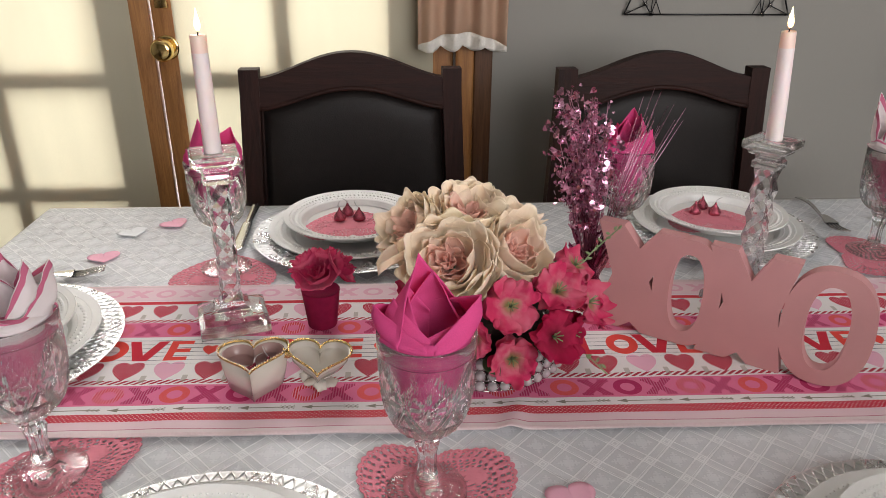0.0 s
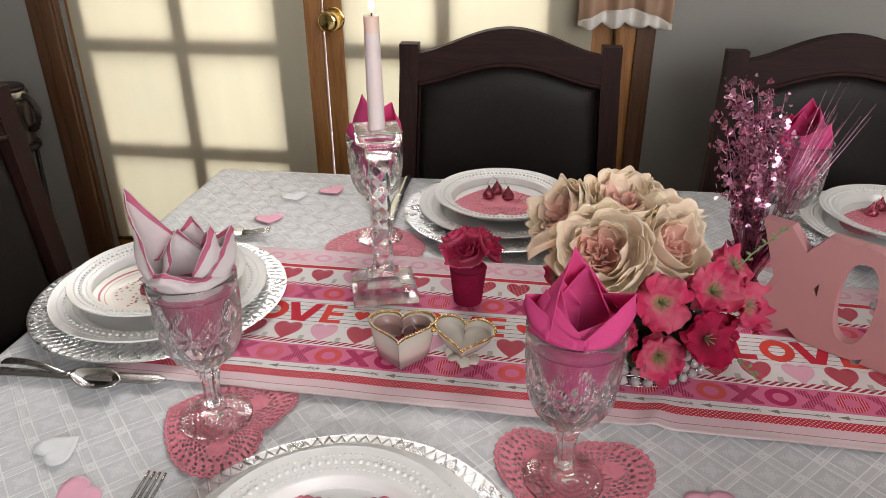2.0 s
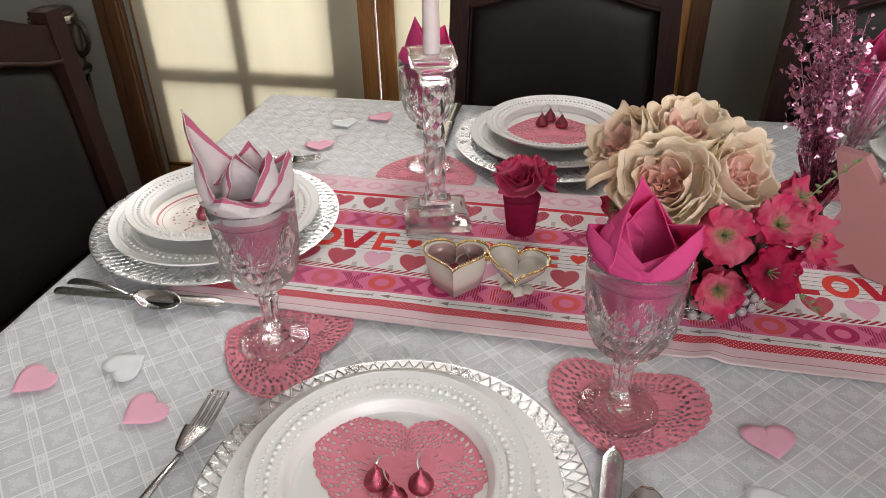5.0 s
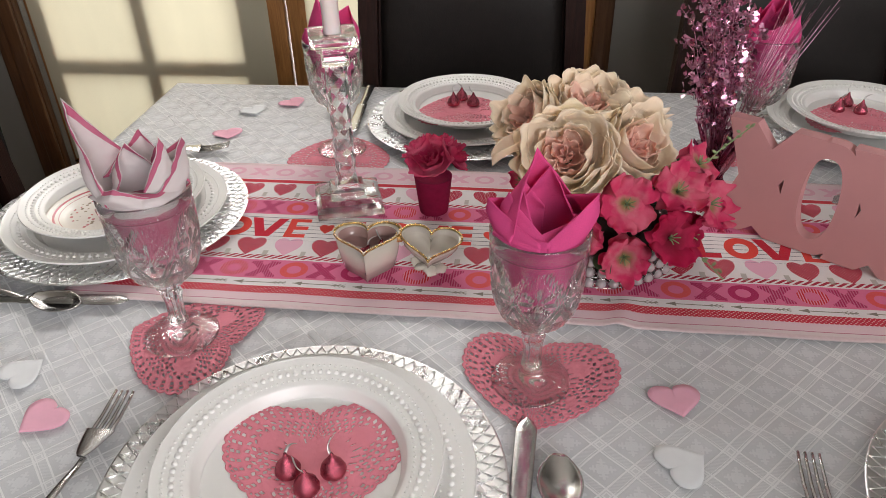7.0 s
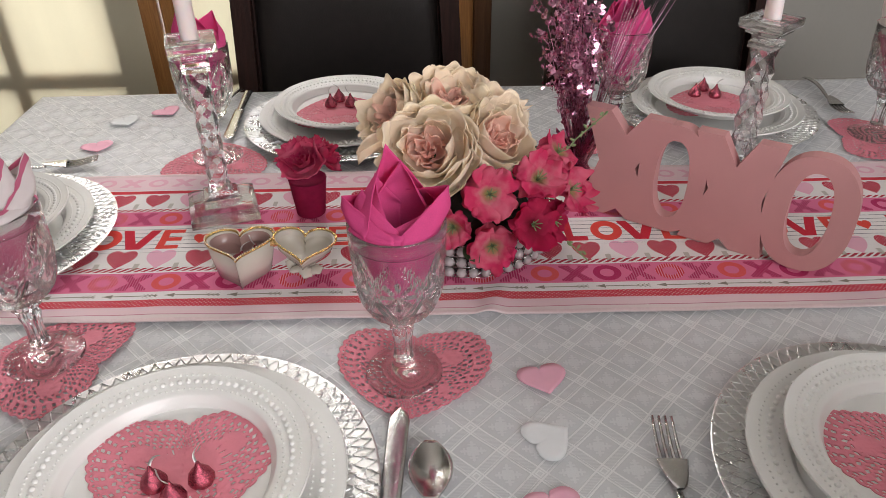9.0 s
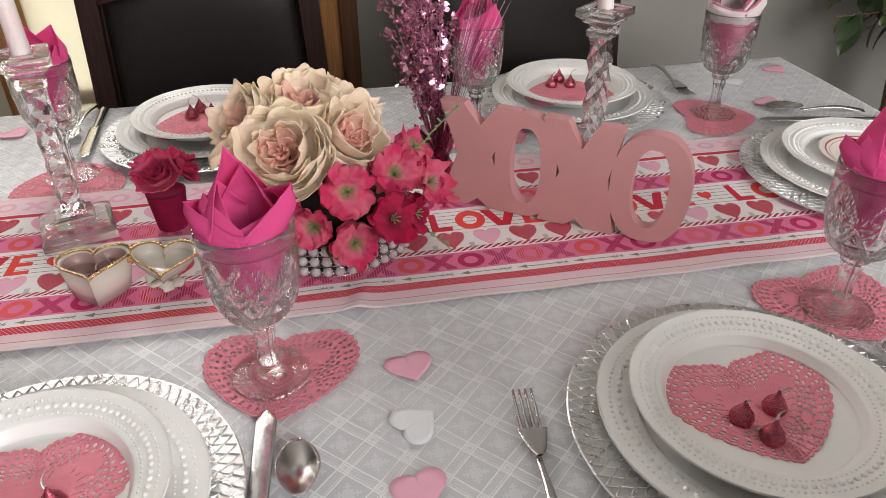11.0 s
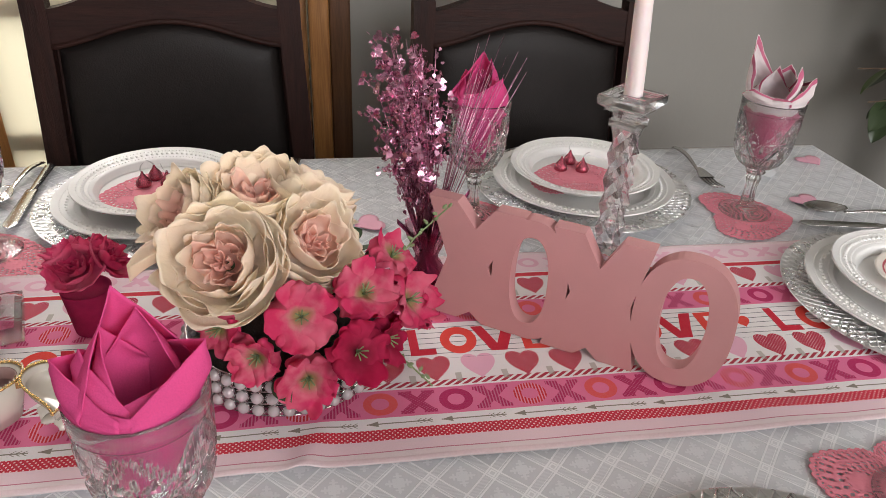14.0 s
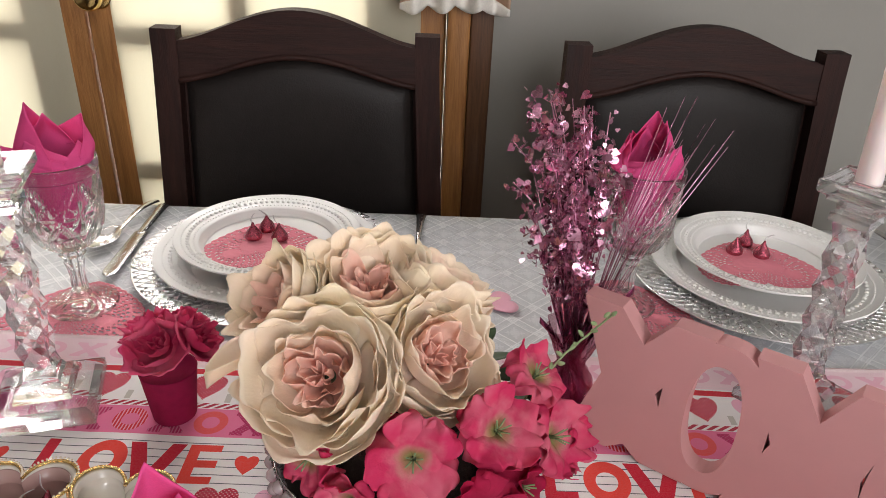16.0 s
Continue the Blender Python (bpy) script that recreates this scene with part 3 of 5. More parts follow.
# wire wall hanging with cut gems
art = thing("wall_hanging", "black wire wall hanging set with clear gems", "wall art")
bm = bmesh.new()
ax0, ax1, az, ay = 0.512, 0.918, 1.056, WY - 0.012
tube(bm, [(ax0, ay, az), (ax1, ay, az)], 0.0022)
tube(bm, [(ax0, ay, az), (ax0 + 0.16, ay, az + 0.42)], 0.002)
tube(bm, [(ax1, ay, az), (ax1 - 0.16, ay, az + 0.42)], 0.002)
tube(bm, [(ax0 + 0.16, ay, az + 0.42), (ax1 - 0.16, ay, az + 0.42)], 0.002)
GEMS = [(0.008, 0.004), (0.05, 0.022), (0.066, 0.002), (0.082, 0.06)]
for sgn, bx in ((1, ax0), (-1, ax1)):
    for (gx, gz), (hx, hz) in (((0, 0), (0.05, 0.022)), ((0.05, 0.022), (0.066, 0.0)), ((0.05, 0.022), (0.022, 0.06)), ((0.05, 0.022), (0.1, 0.2)), ((0.066, 0), (0.10, 0.12)), ((0.09, 0), (0.066, 0.05)), ((0.066, 0.05), (0.066, 0))):
        tube(bm, [(bx + sgn * gx, ay, az + gz), (bx + sgn * hx, ay, az + hz)], 0.0013, 5)
part("wire_frame", bm, "black_metal", art)
gem = part("gem", lathe([(0.0, 0.006), (0.004, 0.005), (0.0065, 0.002), (0.0055, 0.0), (0, 0)], 10), "gem", art, smooth=False)
gem.matrix_basis = pose(ax0 + 0.008, ay - 0.001, az + 0.004, 90, 0, 0)
for sgn, bx in ((1, ax0), (-1, ax1)):
    for gx, gz in GEMS:
        if sgn < 0 or gx > 0.01:
            share(gem, "gem", art, pose(bx + sgn * gx, ay - 0.001, az + gz, 90, 0, 0))

# ---------------------------------------------------------------- chairs
CW = 0.217


def crest(x, lo, hi):
    """Height of the arched rail at x: flat at the posts, a long swell in the middle."""
    a = min(1.0, abs(x) / (CW - 0.03))
    return lo + (hi - lo) * (0.5 + 0.5 * math.cos(math.pi * a)) ** 0.8


def dining_chair(label):
    c = thing("dining_chair", label, "chair", "chairs round the table")
    for s in (-1, 1):
        def post(u, v, s=s):
            z = 0.02 + v * 0.97
            back = 0.0 if z < 0.5 else -0.05 * (z - 0.5) ** 1.2
            back += 0.04 * max(0, 0.45 - z)
            a = 2 * math.pi * u + math.pi / 4
            q = 1 / max(abs(math.cos(a)), abs(math.sin(a)))
            return (s * (CW - 0.019 + 0.045 * max(0.0, 0.95 - max(z, 0.5))) + 0.019 * q * math.cos(a), -back + 0.016 * q * math.sin(a) + 0.02, z)
        bm = surface(post, 16, 20, True)
        bmesh.ops.holes_fill(bm, edges=[e for e in bm.edges if e.is_boundary])
        part("back_post", bm, "espresso", c, smooth=False)
        bm = bmesh.new()
        tube(bm, [(s * (CW - 0.03), -0.40, 0.0), (s * (CW - 0.025), -0.40, 0.43)], 0.016, 4, 1.5)
        part("leg", bm, "espresso", c, smooth=False)

    def slab(z0f, z1f, half, y0, y1, n=40, y2=None):
        bm = bmesh.new()
        rows = []
        for i in range(n + 1):
            x = -half + 2 * half * i / n
            a, b = z0f(x), z1f(x)
            lean = lambda z: 0.05 * max(0.0, z - 0.5) ** 1.2
            rows.append([bm.verts.new((x, y + lean(z), z)) for y, z in ((y0, a), (y0, b), (y1, b), (y1, a))])
        for p, q in zip(rows, rows[1:]):
            for s in range(4):
                bm.faces.new((p[s], p[(s + 1) % 4], q[(s + 1) % 4], q[s]))
        bm.faces.new(rows[0])
        bm.faces.new(rows[-1][::-1])
        es = [e for e in bm.edges if len(e.link_faces) == 2 and e.calc_face_angle(0) > 0.9]
        bmesh.ops.bevel(bm, geom=es, offset=0.004, segments=2, affect="EDGES")
        return bm
    inner = CW - 0.036
    part("crest_rail", slab(lambda x: crest(x, 0.918, 0.958), lambda x: crest(x, 0.972, 1.022), inner, 0.006, 0.034), "espresso_h", c, smooth=False)
    part("crest_moulding", slab(lambda x: crest(x, 0.910, 0.950), lambda x: crest(x, 0.9175, 0.9575), inner, 0.001, 0.034), "espresso_h", c)
    part("lower_rail", slab(lambda x: 0.55, lambda x: 0.60, inner + 0.012, 0.006, 0.034), "espresso_h", c)
    def pad(u, v):
        x = (inner - 0.006) * (2 * u - 1)
        z1 = crest(x, 0.911, 0.951)
        z = 0.60 + (z1 - 0.60) * v
        puff = (max(0.0, (1 - (2 * u - 1) ** 8)) * max(0.0, 1 - (2 * v - 1) ** 8)) ** 0.5
        x *= 1 + 0.22 * max(0.0, 0.95 - z)
        return (x, 0.028 - 0.024 * puff + 0.05 * max(0.0, z - 0.5) ** 1.2, z)
    part("back_pad", surface(pad, 40, 40), "leather", c, "black padded leather back")

    def backing(u, v):
        x = (inner - 0.006) * (2 * u - 1)
        z = 0.60 + (crest(x, 0.912, 0.952) - 0.60) * v
        return (x * 1.045 * (1 + 0.22 * max(0.0, 0.95 - z)), 0.031 + 0.05 * max(0.0, z - 0.5) ** 1.2, z)
    part("back_panel", surface(backing, 20, 8), "espresso", c)
    part("seat_frame", boxed(-CW + 0.005, CW - 0.005, -0.42, 0.0, 0.40, 0.45, bevel=0.006), "espresso_h", c)

    def cushion(u, v):
        x, y = (CW - 0.012) * (2 * u - 1), -0.41 + 0.40 * v
        puff = (max(0.0, (1 - (2 * u - 1) ** 6)) * max(0.0, 1 - (2 * v - 1) ** 6)) ** 0.5
        return (x, y, 0.4505 + 0.04 * puff)
    part("seat_cushion", surface(cushion, 20, 20), "leather", c)
    return c


# local -y is the side of the table
chair = dining_chair("dark espresso dining chair with an arched back and black leather pad")
chair.matrix_basis = pose(-0.122, 1.288, 0, 0, 0, 2)
copy_thing(chair, pose(0.504, 1.288, 0, 0, 0, 1.5))
copy_thing(chair, pose(-0.865, 0.690, 0, 0, 0, 90))
copy_thing(chair, pose(0.45, 0.008, 0, 0, 0, 180))

# ---------------------------------------------------------------- table and cloth
X0, X1, Y0, Y1 = -0.685, 1.035, 0.085, 1.182
table = thing("dining_table", "rectangular dining table hidden under a white cloth", "table")
part("tabletop", boxed(X0 + 0.006, X1 - 0.006, Y0 + 0.006, Y1 - 0.006, T - 0.045, T - 0.008, bevel=0.004), "espresso_h", table)
part("apron", boxed(X0 + 0.09, X1 - 0.09, Y0 + 0.09, Y1 - 0.09, T - 0.13, T - 0.046), "espresso_h", table)
for x in (X0 + 0.06, X1 - 0.13):
    for y in (Y0 + 0.06, Y1 - 0.13):
        part("leg", boxed(x, x + 0.07, y, y + 0.07, 0.0, T - 0.046, bevel=0.006), "espresso", table)


def cloth():
    """The flat top with faint creases, and four hanging sides that gather in folds at the corners."""
    bm = bmesh.new()
    nx, ny, nd, drop = 190, 130, 10, 0.24
    cx, cy, hx, hy = (X0 + X1) / 2, (Y0 + Y1) / 2, (X1 - X0) / 2, (Y1 - Y0) / 2

    def at(i, j):
        u, v = (i - nd) / nx, (j - nd) / ny
        du, dv = max(0, -u * nx, (u - 1) * nx) / nd, max(0, -v * ny, (v - 1) * ny) / nd
        x, y = cx + hx * (2 * min(1, max(0, u)) - 1), cy + hy * (2 * min(1, max(0, v)) - 1)
        z = T - 0.001 - 0.0012 * (1 + noise.noise((x * 7, y * 7, 0.5))) * 0.5
        # one soft ridge where the cloth was folded
        z += 0.0034 * math.exp(-((y - 0.354 + 0.06 * (x - 0.2) - 0.008 * math.sin(x * 30)) / 0.011) ** 2) * max(0, 1 - abs(x - 0.22) / 0.19)
        z += 0.0012 * noise.noise((x * 3.1, y * 13, 4.0)) * (1 if y < 0.47 else 0.4)
        if du or dv:
            d = max(du, dv)
            out = 0.010 + 0.012 * d + 0.012 * d * math.sin((x + y) * 26) * (0 if du and dv else 1)
            z = T - 0.003 - drop * d
            if du:
                x += out * (1 if u > 0.5 else -1)
            if dv:
                y += out * (1 if v > 0.5 else -1)
        return (x, y, z)
    vs = {(i, j): bm.verts.new(at(i, j)) for i in range(nx + 2 * nd + 1) for j in range(ny + 2 * nd + 1)}
    for i in range(nx + 2 * nd):
        for j in range(ny + 2 * nd):
            bm.faces.new((vs[i, j], vs[i + 1, j], vs[i + 1, j + 1], vs[i, j + 1]))
    bmesh.ops.remove_doubles(bm, verts=bm.verts, dist=1e-5)
    return bm


tc = part("tablecloth", cloth(), "damask")
tagged(tc, "white damask tablecloth with a woven diagonal lattice", "tablecloth")

RL, RW = 1.37, 0.345


def runner_top(x, y):
    """Lift of the runner's cloth above the tablecloth."""
    z = 0.0022 + 0.0009 * noise.noise((x * 16, y * 9, 2.0))
    z += 0.006 * math.exp(-((x - 0.09 - 0.3 * (y - 0.02)) / 0.013) ** 2) * max(0, 1 - y / 0.07)
    z += 0.0016 * (0.5 + 0.5 * math.sin(x * 31 + 3 * math.sin(x * 9))) * max(0, 1 - y / 0.03)
    return z


def runner_sheet(u, v):
    x, y = -0.54 + RL * u, RW * v
    y2 = y + (0.0022 * noise.noise((x * 9, 0, 0)) if v in (0, 1) else 0)
    return (x, y2, runner_top(x, y))


rn = thicken(part("table_runner", surface(runner_sheet, 260, 60), "runner"), 0.0008, -1)
rn.matrix_basis = pose(0, 0.492, T, 0, 0, -0.8)
for v0, v1 in ((0.0005, 0.0075), (RW - 0.0075, RW - 0.0005)):
    def hem(u, v, v0=v0, v1=v1):
        x, y = -0.54 + RL * u, v0 + (v1 - v0) * v
        return (x, y + 0.0022 * noise.noise((x * 9, 0, 0)), runner_top(x, y) + 0.0006 + 0.0007 * math.sin(math.pi * v))
    part("hem", surface(hem, 260, 4), "hem", rn, "pale stitched hem")
tagged(rn, "pink and red printed cotton runner with hearts and letters", "table runner")

# ---------------------------------------------------------------- place settings


def heart_outline(n, w, scallop=0.0, lobes=44):
    out = []
    for i in range(n):
        a = 2 * math.pi * i / n
        x, y = heart_xy(a)
        if y < -0.22:
            y = -0.22 - 0.20 * math.tanh((-0.22 - y) / 0.20)
        if y > 0:
            y += 0.07 * math.exp(-(x / 0.10) ** 2)
        k = 1 + scallop * abs(math.sin(a * lobes / 2))
        out.append((x * w * k, y * w * k))
    return out


def doily_mesh(w):
    """Die-cut paper heart: the mesh is open where the lace is cut out."""
    bm = bmesh.new()
    na, nr = 416, 44
    rim = []
    for i in range(na):
        a = 2 * math.pi * i / na
        x, y = heart_xy(a)
        x = math.copysign(0.5 * abs(math.sin(a)) ** 2.1, x)
        if y < -0.15:
            y = -0.15 - 0.26 * math.tanh((-0.15 - y) / 0.26)
        if y > 0:
            y += 0.125 * math.exp(-(x / 0.13) ** 2)
        q = 1 + 0.035 * abs(math.sin(a * 26))
        rim.append((x * w * q, y * w * q))
    rows = []
    for j in range(nr + 1):
        t = j / nr
        z = 0.0006 + 0.0002 * math.sin(j * 1.3)
        rows.append([bm.verts.new((x * t, y * t, z)) for x, y in rim] if j else [bm.verts.new((0, 0, z))])
    discs = [(-0.25, 0.20, 0.075), (0.25, 0.20, 0.075), (0.0, 0.17, 0.045), (-0.13, 0.20, 0.035), (0.13, 0.20, 0.035), (-0.22, -0.10, 0.04), (0.22, -0.10, 0.04)]
    for j in range(nr):
        for i in range(na):
            p, q = rows[j], rows[j + 1]
            if j == 0:
                bm.faces.new((p[0], q[i], q[(i + 1) % na]))
                continue
            t = (j + 0.5) / nr
            mx, my = rim[i][0] * t / w, rim[i][1] * t / w
            hole = False
            if j in (41,):
                hole = i % 4 in (1, 2)
            elif 35 <= j <= 39:
                hole = i % 8 in (2, 3, 4) and j != 37
            elif 22 <= j <= 33:
                row = (j - 22) // 3
                hole = (j - 22) % 3 != 2 and (i + 4 * (row % 2)) % 8 in (0, 1, 2, 3)
            elif 17 <= j <= 20:
                hole = i % 12 in (3, 4, 5)
            if any(math.hypot(mx - cx, my - cy) < r for cx, cy, r in discs):
                hole = False
            if not hole:
                bm.faces.new((p[i], p[(i + 1) % na], q[(i + 1) % na], q[i]))
    bmesh.ops.delete(bm, geom=[v for v in bm.verts if not v.link_faces], context="VERTS")
    return bm


doily = thicken(part("paper_doily", doily_mesh(0.152), "paper"), 0.0007)
tagged(doily, "rose pink heart-shaped paper lace doily", "doily", "doilies")
PLATE_Z = 0.0282
SETTINGS = [(-0.190, 0.262, 0), (0.415, 0.250, 0), (-0.110, 1.014, 180), (0.515, 1.016, 180), (-0.545, 0.668, -90), (0.827, 0.657, 90)]
first = True
for x, y, z, r in [(0.0, 0.400, 0.0015, -6), (-0.372, 0.443, 0.0015, -100), (0.602, 0.388, 0.0015, 6), (-0.298, 0.895, 0.0015, 184), (0.325, 0.945, 0.0015, 176), (0.750, 0.905, 0.0015, 78),
                   (-0.181, 0.265, PLATE_Z, 9), (0.414, 0.243, PLATE_Z, 1), (-0.118, 1.020, PLATE_Z, 190), (0.505, 1.018, PLATE_Z, 175)]:
    m = pose(x, y, T + z, 0, 0, r)
    if first:
        doily.matrix_basis = m
        first = False
    else:
        copy_thing(doily, m)


def charger():
    c = thing("charger_plate", "silver charger plate with a raised woven lattice rim", "charger", "charger plates")
    part("plate", lathe(smooth_profile([(0.0, 0.002), (0.095, 0.002), (0.104, 0.004), (0.112, 0.010), (0.130, 0.0125), (0.158, 0.0145), (0.1645, 0.0150), (0.1650, 0.0135), (0.158, 0.0120), (0.125, 0.0095), (0.108, 0.006), (0.09, 0.0), (0.0, 0.0)], 4), 96), "silver", c)
    bm = bmesh.new()
    n = 84
    for ring in range(4):
        r0, r1 = 0.124 + ring * 0.0098, 0.124 + (ring + 1) * 0.0098
        for i in range(n):
            for s in (-1, 1):
                a0 = 2 * math.pi * (i + 0.5 * (ring % 2)) / n
                pts = []
                for k in range(4):
                    t = k / 3
                    r = r0 + (r1 - r0) * t
                    a = a0 + s * math.pi / n * t
                    zz = 0.0108 + (r - 0.112) * 0.088
                    pts.append((r * math.cos(a), r * math.sin(a), zz + 0.0003))
                tube(bm, pts, 0.0008, 4)
        for i in range(n):
            a = 2 * math.pi * (i + 0.5 * (ring % 2)) / n
            bmesh.ops.create_icosphere(bm, subdivisions=1, radius=0.0017, matrix=pose(r0 * math.cos(a), r0 * math.sin(a), 0.0111 + (r0 - 0.112) * 0.088) @ Matrix.Diagonal((1, 1, 0.5, 1)))
    part("lattice", bm, "silver", c, "raised silver lattice")
    return c


def beaded_plate(name, r, label, group, category="plate"):
    c = thing(name, label, category, group)
    part("plate", lathe(smooth_profile([(0.0, 0.003), (r * 0.64, 0.003), (r * 0.70, 0.0055), (r * 0.735, 0.0115), (r * 0.76, 0.0150), (r * 0.86, 0.0180), (r * 0.985, 0.0215), (r, 0.0222), (r * 1.003, 0.0208), (r * 0.99, 0.0195), (r * 0.84, 0.0145), (r * 0.72, 0.004), (r * 0.62, 0.0), (0.0, 0.0)], 4), 96), "china", c)
    bm = bmesh.new()
    for ring, (q, n, s) in enumerate([(0.800, 116, 0.0015), (0.862, 84, 0.0030), (0.922, 128, 0.0014)]):
        for i in range(n):
            a = 2 * math.pi * i / n
            zz = (0.0162, 0.0181, 0.0199)[ring]
            bmesh.ops.create_icosphere(bm, subdivisions=1, radius=s, matrix=pose(r * q * math.cos(a), r * q * math.sin(a), zz) @ Matrix.Diagonal((1, 1, 0.8, 1)))
    part("beading", bm, "china", c, "raised beading")
    return c


def small_plate():
    c = thing("bread_plate", "small china plate with red rim and flower sprigs", "plate", "bread plates")
    r = 0.0700
    part("plate", lathe(smooth_profile([(0.0, 0.003), (r * 0.6, 0.003), (r * 0.75, 0.005), (r * 0.95, 0.009), (r, 0.0095), (r, 0.0085), (r * 0.75, 0.003), (r * 0.6, 0.0), (0, 0)], 4), 64), "china2", c)
    return c


def chocolate_drop():
    c = thing("chocolate_drop", "foil wrapped chocolate drop with a paper plume", "candy", "chocolate drops")
    part("foil", lathe(smooth_profile([(0.0, 0.0), (0.0084, 0.0), (0.0103, 0.0025), (0.0101, 0.0058), (0.0082, 0.0102), (0.0054, 0.0140), (0.0032, 0.0172), (0.0019, 0.0200), (0.0013, 0.0222), (0.0, 0.0234)], 4), 28,
                       lambda a, r, z: 0.00035 * math.sin(a * 7 + z * 400 + 2 * math.sin(3 * a)) * (r / 0.011)), "kiss", c)
    bm = surface(lambda u, v: (0.0013 * (u - 0.5) * 2 + 0.009 * v * v, 0.004 * math.sin(v * 2.5), 0.0210 + 0.011 * v), 2, 8)
    thicken(part("plume", bm, "plume", c), 0.0004)
    return c


ch = charger()
dp = beaded_plate("dinner_plate", 0.1390, "white china dinner plate with beaded rim", "dinner plates")
sp = beaded_plate("salad_plate", 0.1130, "white china salad plate with beaded rim on a dinner plate", "salad plates")
bp = small_plate()
kd = chocolate_drop()
for i, (x, y, r) in enumerate(SETTINGS):
    for proto, z in ((ch, 0.0), (dp, 0.0050), (sp, 0.0245)):
        m = pose(x, y, T + z + 0.0008, 0, 0, r + 7 * i)
        if i == 0:
            proto.matrix_basis = m
        else:
            copy_thing(proto, m)
DROPS = [(-0.200, 0.258), (-0.164, 0.261), (-0.181, 0.243), (0.390, 0.238), (0.424, 0.243), (0.403, 0.213),
         (-0.133, 1.026), (-0.100, 1.026), (-0.121, 1.050), (0.485, 1.036), (0.517, 1.028), (0.507, 1.060), (-0.545, 0.636)]
for i, (x, y) in enumerate(DROPS):
    z = T + (PLATE_Z + 0.0012 if i < 12 else 0.0325)
    m = pose(x, y, z, 0, 0, 70 * i)
    if i == 0:
        kd.matrix_basis = m
    else:
        copy_thing(kd, m)
bp.matrix_basis = pose(-0.545, 0.640, T + 0.0290, 0, 0, 0)
copy_thing(bp, pose(0.84, 0.66, T + 0.0290, 0, 0, 40))

# cutlery


def cutlery(kind):
    names = {"fork": ("dinner_fork", "stainless steel dinner fork"), "spoon": ("teaspoon", "stainless steel teaspoon"), "knife": ("dinner_knife", "stainless steel dinner knife")}
    c = thing(names[kind][0], names[kind][1] + " on the cloth", kind, kind + "s")
    # the working end lies at the origin, the handle runs to -y
    L = {"fork": 0.185, "spoon": 0.165, "knife": 0.215}[kind]
    h0 = {"fork": 0.075, "spoon": 0.060, "knife": 0.115}[kind]

    def handle(u, v):
        y = -h0 - (L - h0) * v
        w = (0.0030 + 0.0048 * v ** 1.5) if kind != "knife" else (0.0060 + 0.0020 * v)
        t = 0.0016 if kind != "knife" else 0.0030
        if v > 0.97:
            w *= 0.7
        lift = 0.004 + (0.006 * math.sin(math.pi * min(1, (1 - v) * 1.1)) if kind != "knife" else 0.0)
        a = 2 * math.pi * u
        return (w * math.cos(a), y, lift + t * math.sin(a) + (0.0004 if v > 0.55 and math.sin(a) > 0.5 and int(v * 40) % 2 else 0))
    bm = surface(handle, 12, 28, True)
    bmesh.ops.holes_fill(bm, edges=[e for e in bm.edges if e.is_boundary])
    part("handle", bm, "steel", c, "embossed steel handle")
    if kind == "fork":
        def root(u, v):
            y = -0.045 - 0.033 * v
            w = 0.0108 * (1 - v) ** 0.6 + 0.0030
            a = 2 * math.pi * u
            return (w * math.cos(a), y, 0.0062 + 0.003 * v + 0.0012 * math.sin(a))
        head = part("fork_head", surface(root, 14, 10, True), "steel", c)

        def zz(y):
            return 0.010 - 0.006 * math.sin(math.pi * min(1, -y / 0.08))
        for k in range(4):
            x = (k - 1.5) * 0.0058
            part("tine", tube(bmesh.new(), [(x * 0.97, 0, zz(0)), (x, -0.012, zz(-0.012)), (x, -0.03, zz(-0.03)), (x * 0.98, -0.048, zz(-0.048))], 0.0013, 6, 1.5), "steel", head)
    elif kind == "spoon":
        def bowl(u, v):
            y = -0.062 * v
            w = 0.0175 * math.sin(math.pi * min(1, max(0, v * 0.93 + 0.03))) ** 0.75 * (1.12 - 0.25 * v) + 0.0012
            x = w * (2 * u - 1)
            d = 0.0085 * (1 - (2 * u - 1) ** 2) * math.sin(math.pi * v)
            return (x, y, 0.0115 - d - 0.002 * (1 - v))
        thicken(part("bowl", surface(bowl, 14, 20), "steel", c), 0.0012)
    else:
        def blade(u, v):
            y = -0.122 * v
            w = 0.0098 * min(1, (v * 9) ** 0.5) * (1 - 0.12 * v)
            a = 2 * math.pi * u
            return (w * math.cos(a) - (0.002 * (1 - v)), y, 0.0055 + 0.0011 * math.sin(a))
        bm = surface(blade, 12, 24, True)
        part("blade", bm, "steel", c)
    return c


def lay(kind, spots):
    proto = cutlery(kind)
    for i, (x, y, r) in enumerate(spots):
        m = pose(x, y, T + 0.0012, 0, 0, r)
        if i == 0:
            proto.matrix_basis = m
        else:
            copy_thing(proto, m)


lay("fork", [(-0.387, 0.353, -2), (0.224, 0.329, -5), (0.736, 0.990, 176), (0.073, 0.985, 179), (-0.476, 0.890, -78), (0.762, 0.462, 88)])
lay("knife", [(-0.008, 0.354, -5), (0.608, 0.326, -6), (-0.297, 0.955, 181), (-0.452, 0.492, -88), (0.800, 0.874, 78)])
lay("spoon", [(0.016, 0.311, 0), (0.648, 0.286, -6), (-0.340, 1.020, 172), (-0.500, 0.476, -100), (0.838, 0.918, 73)])

# paper hearts strewn on the cloth


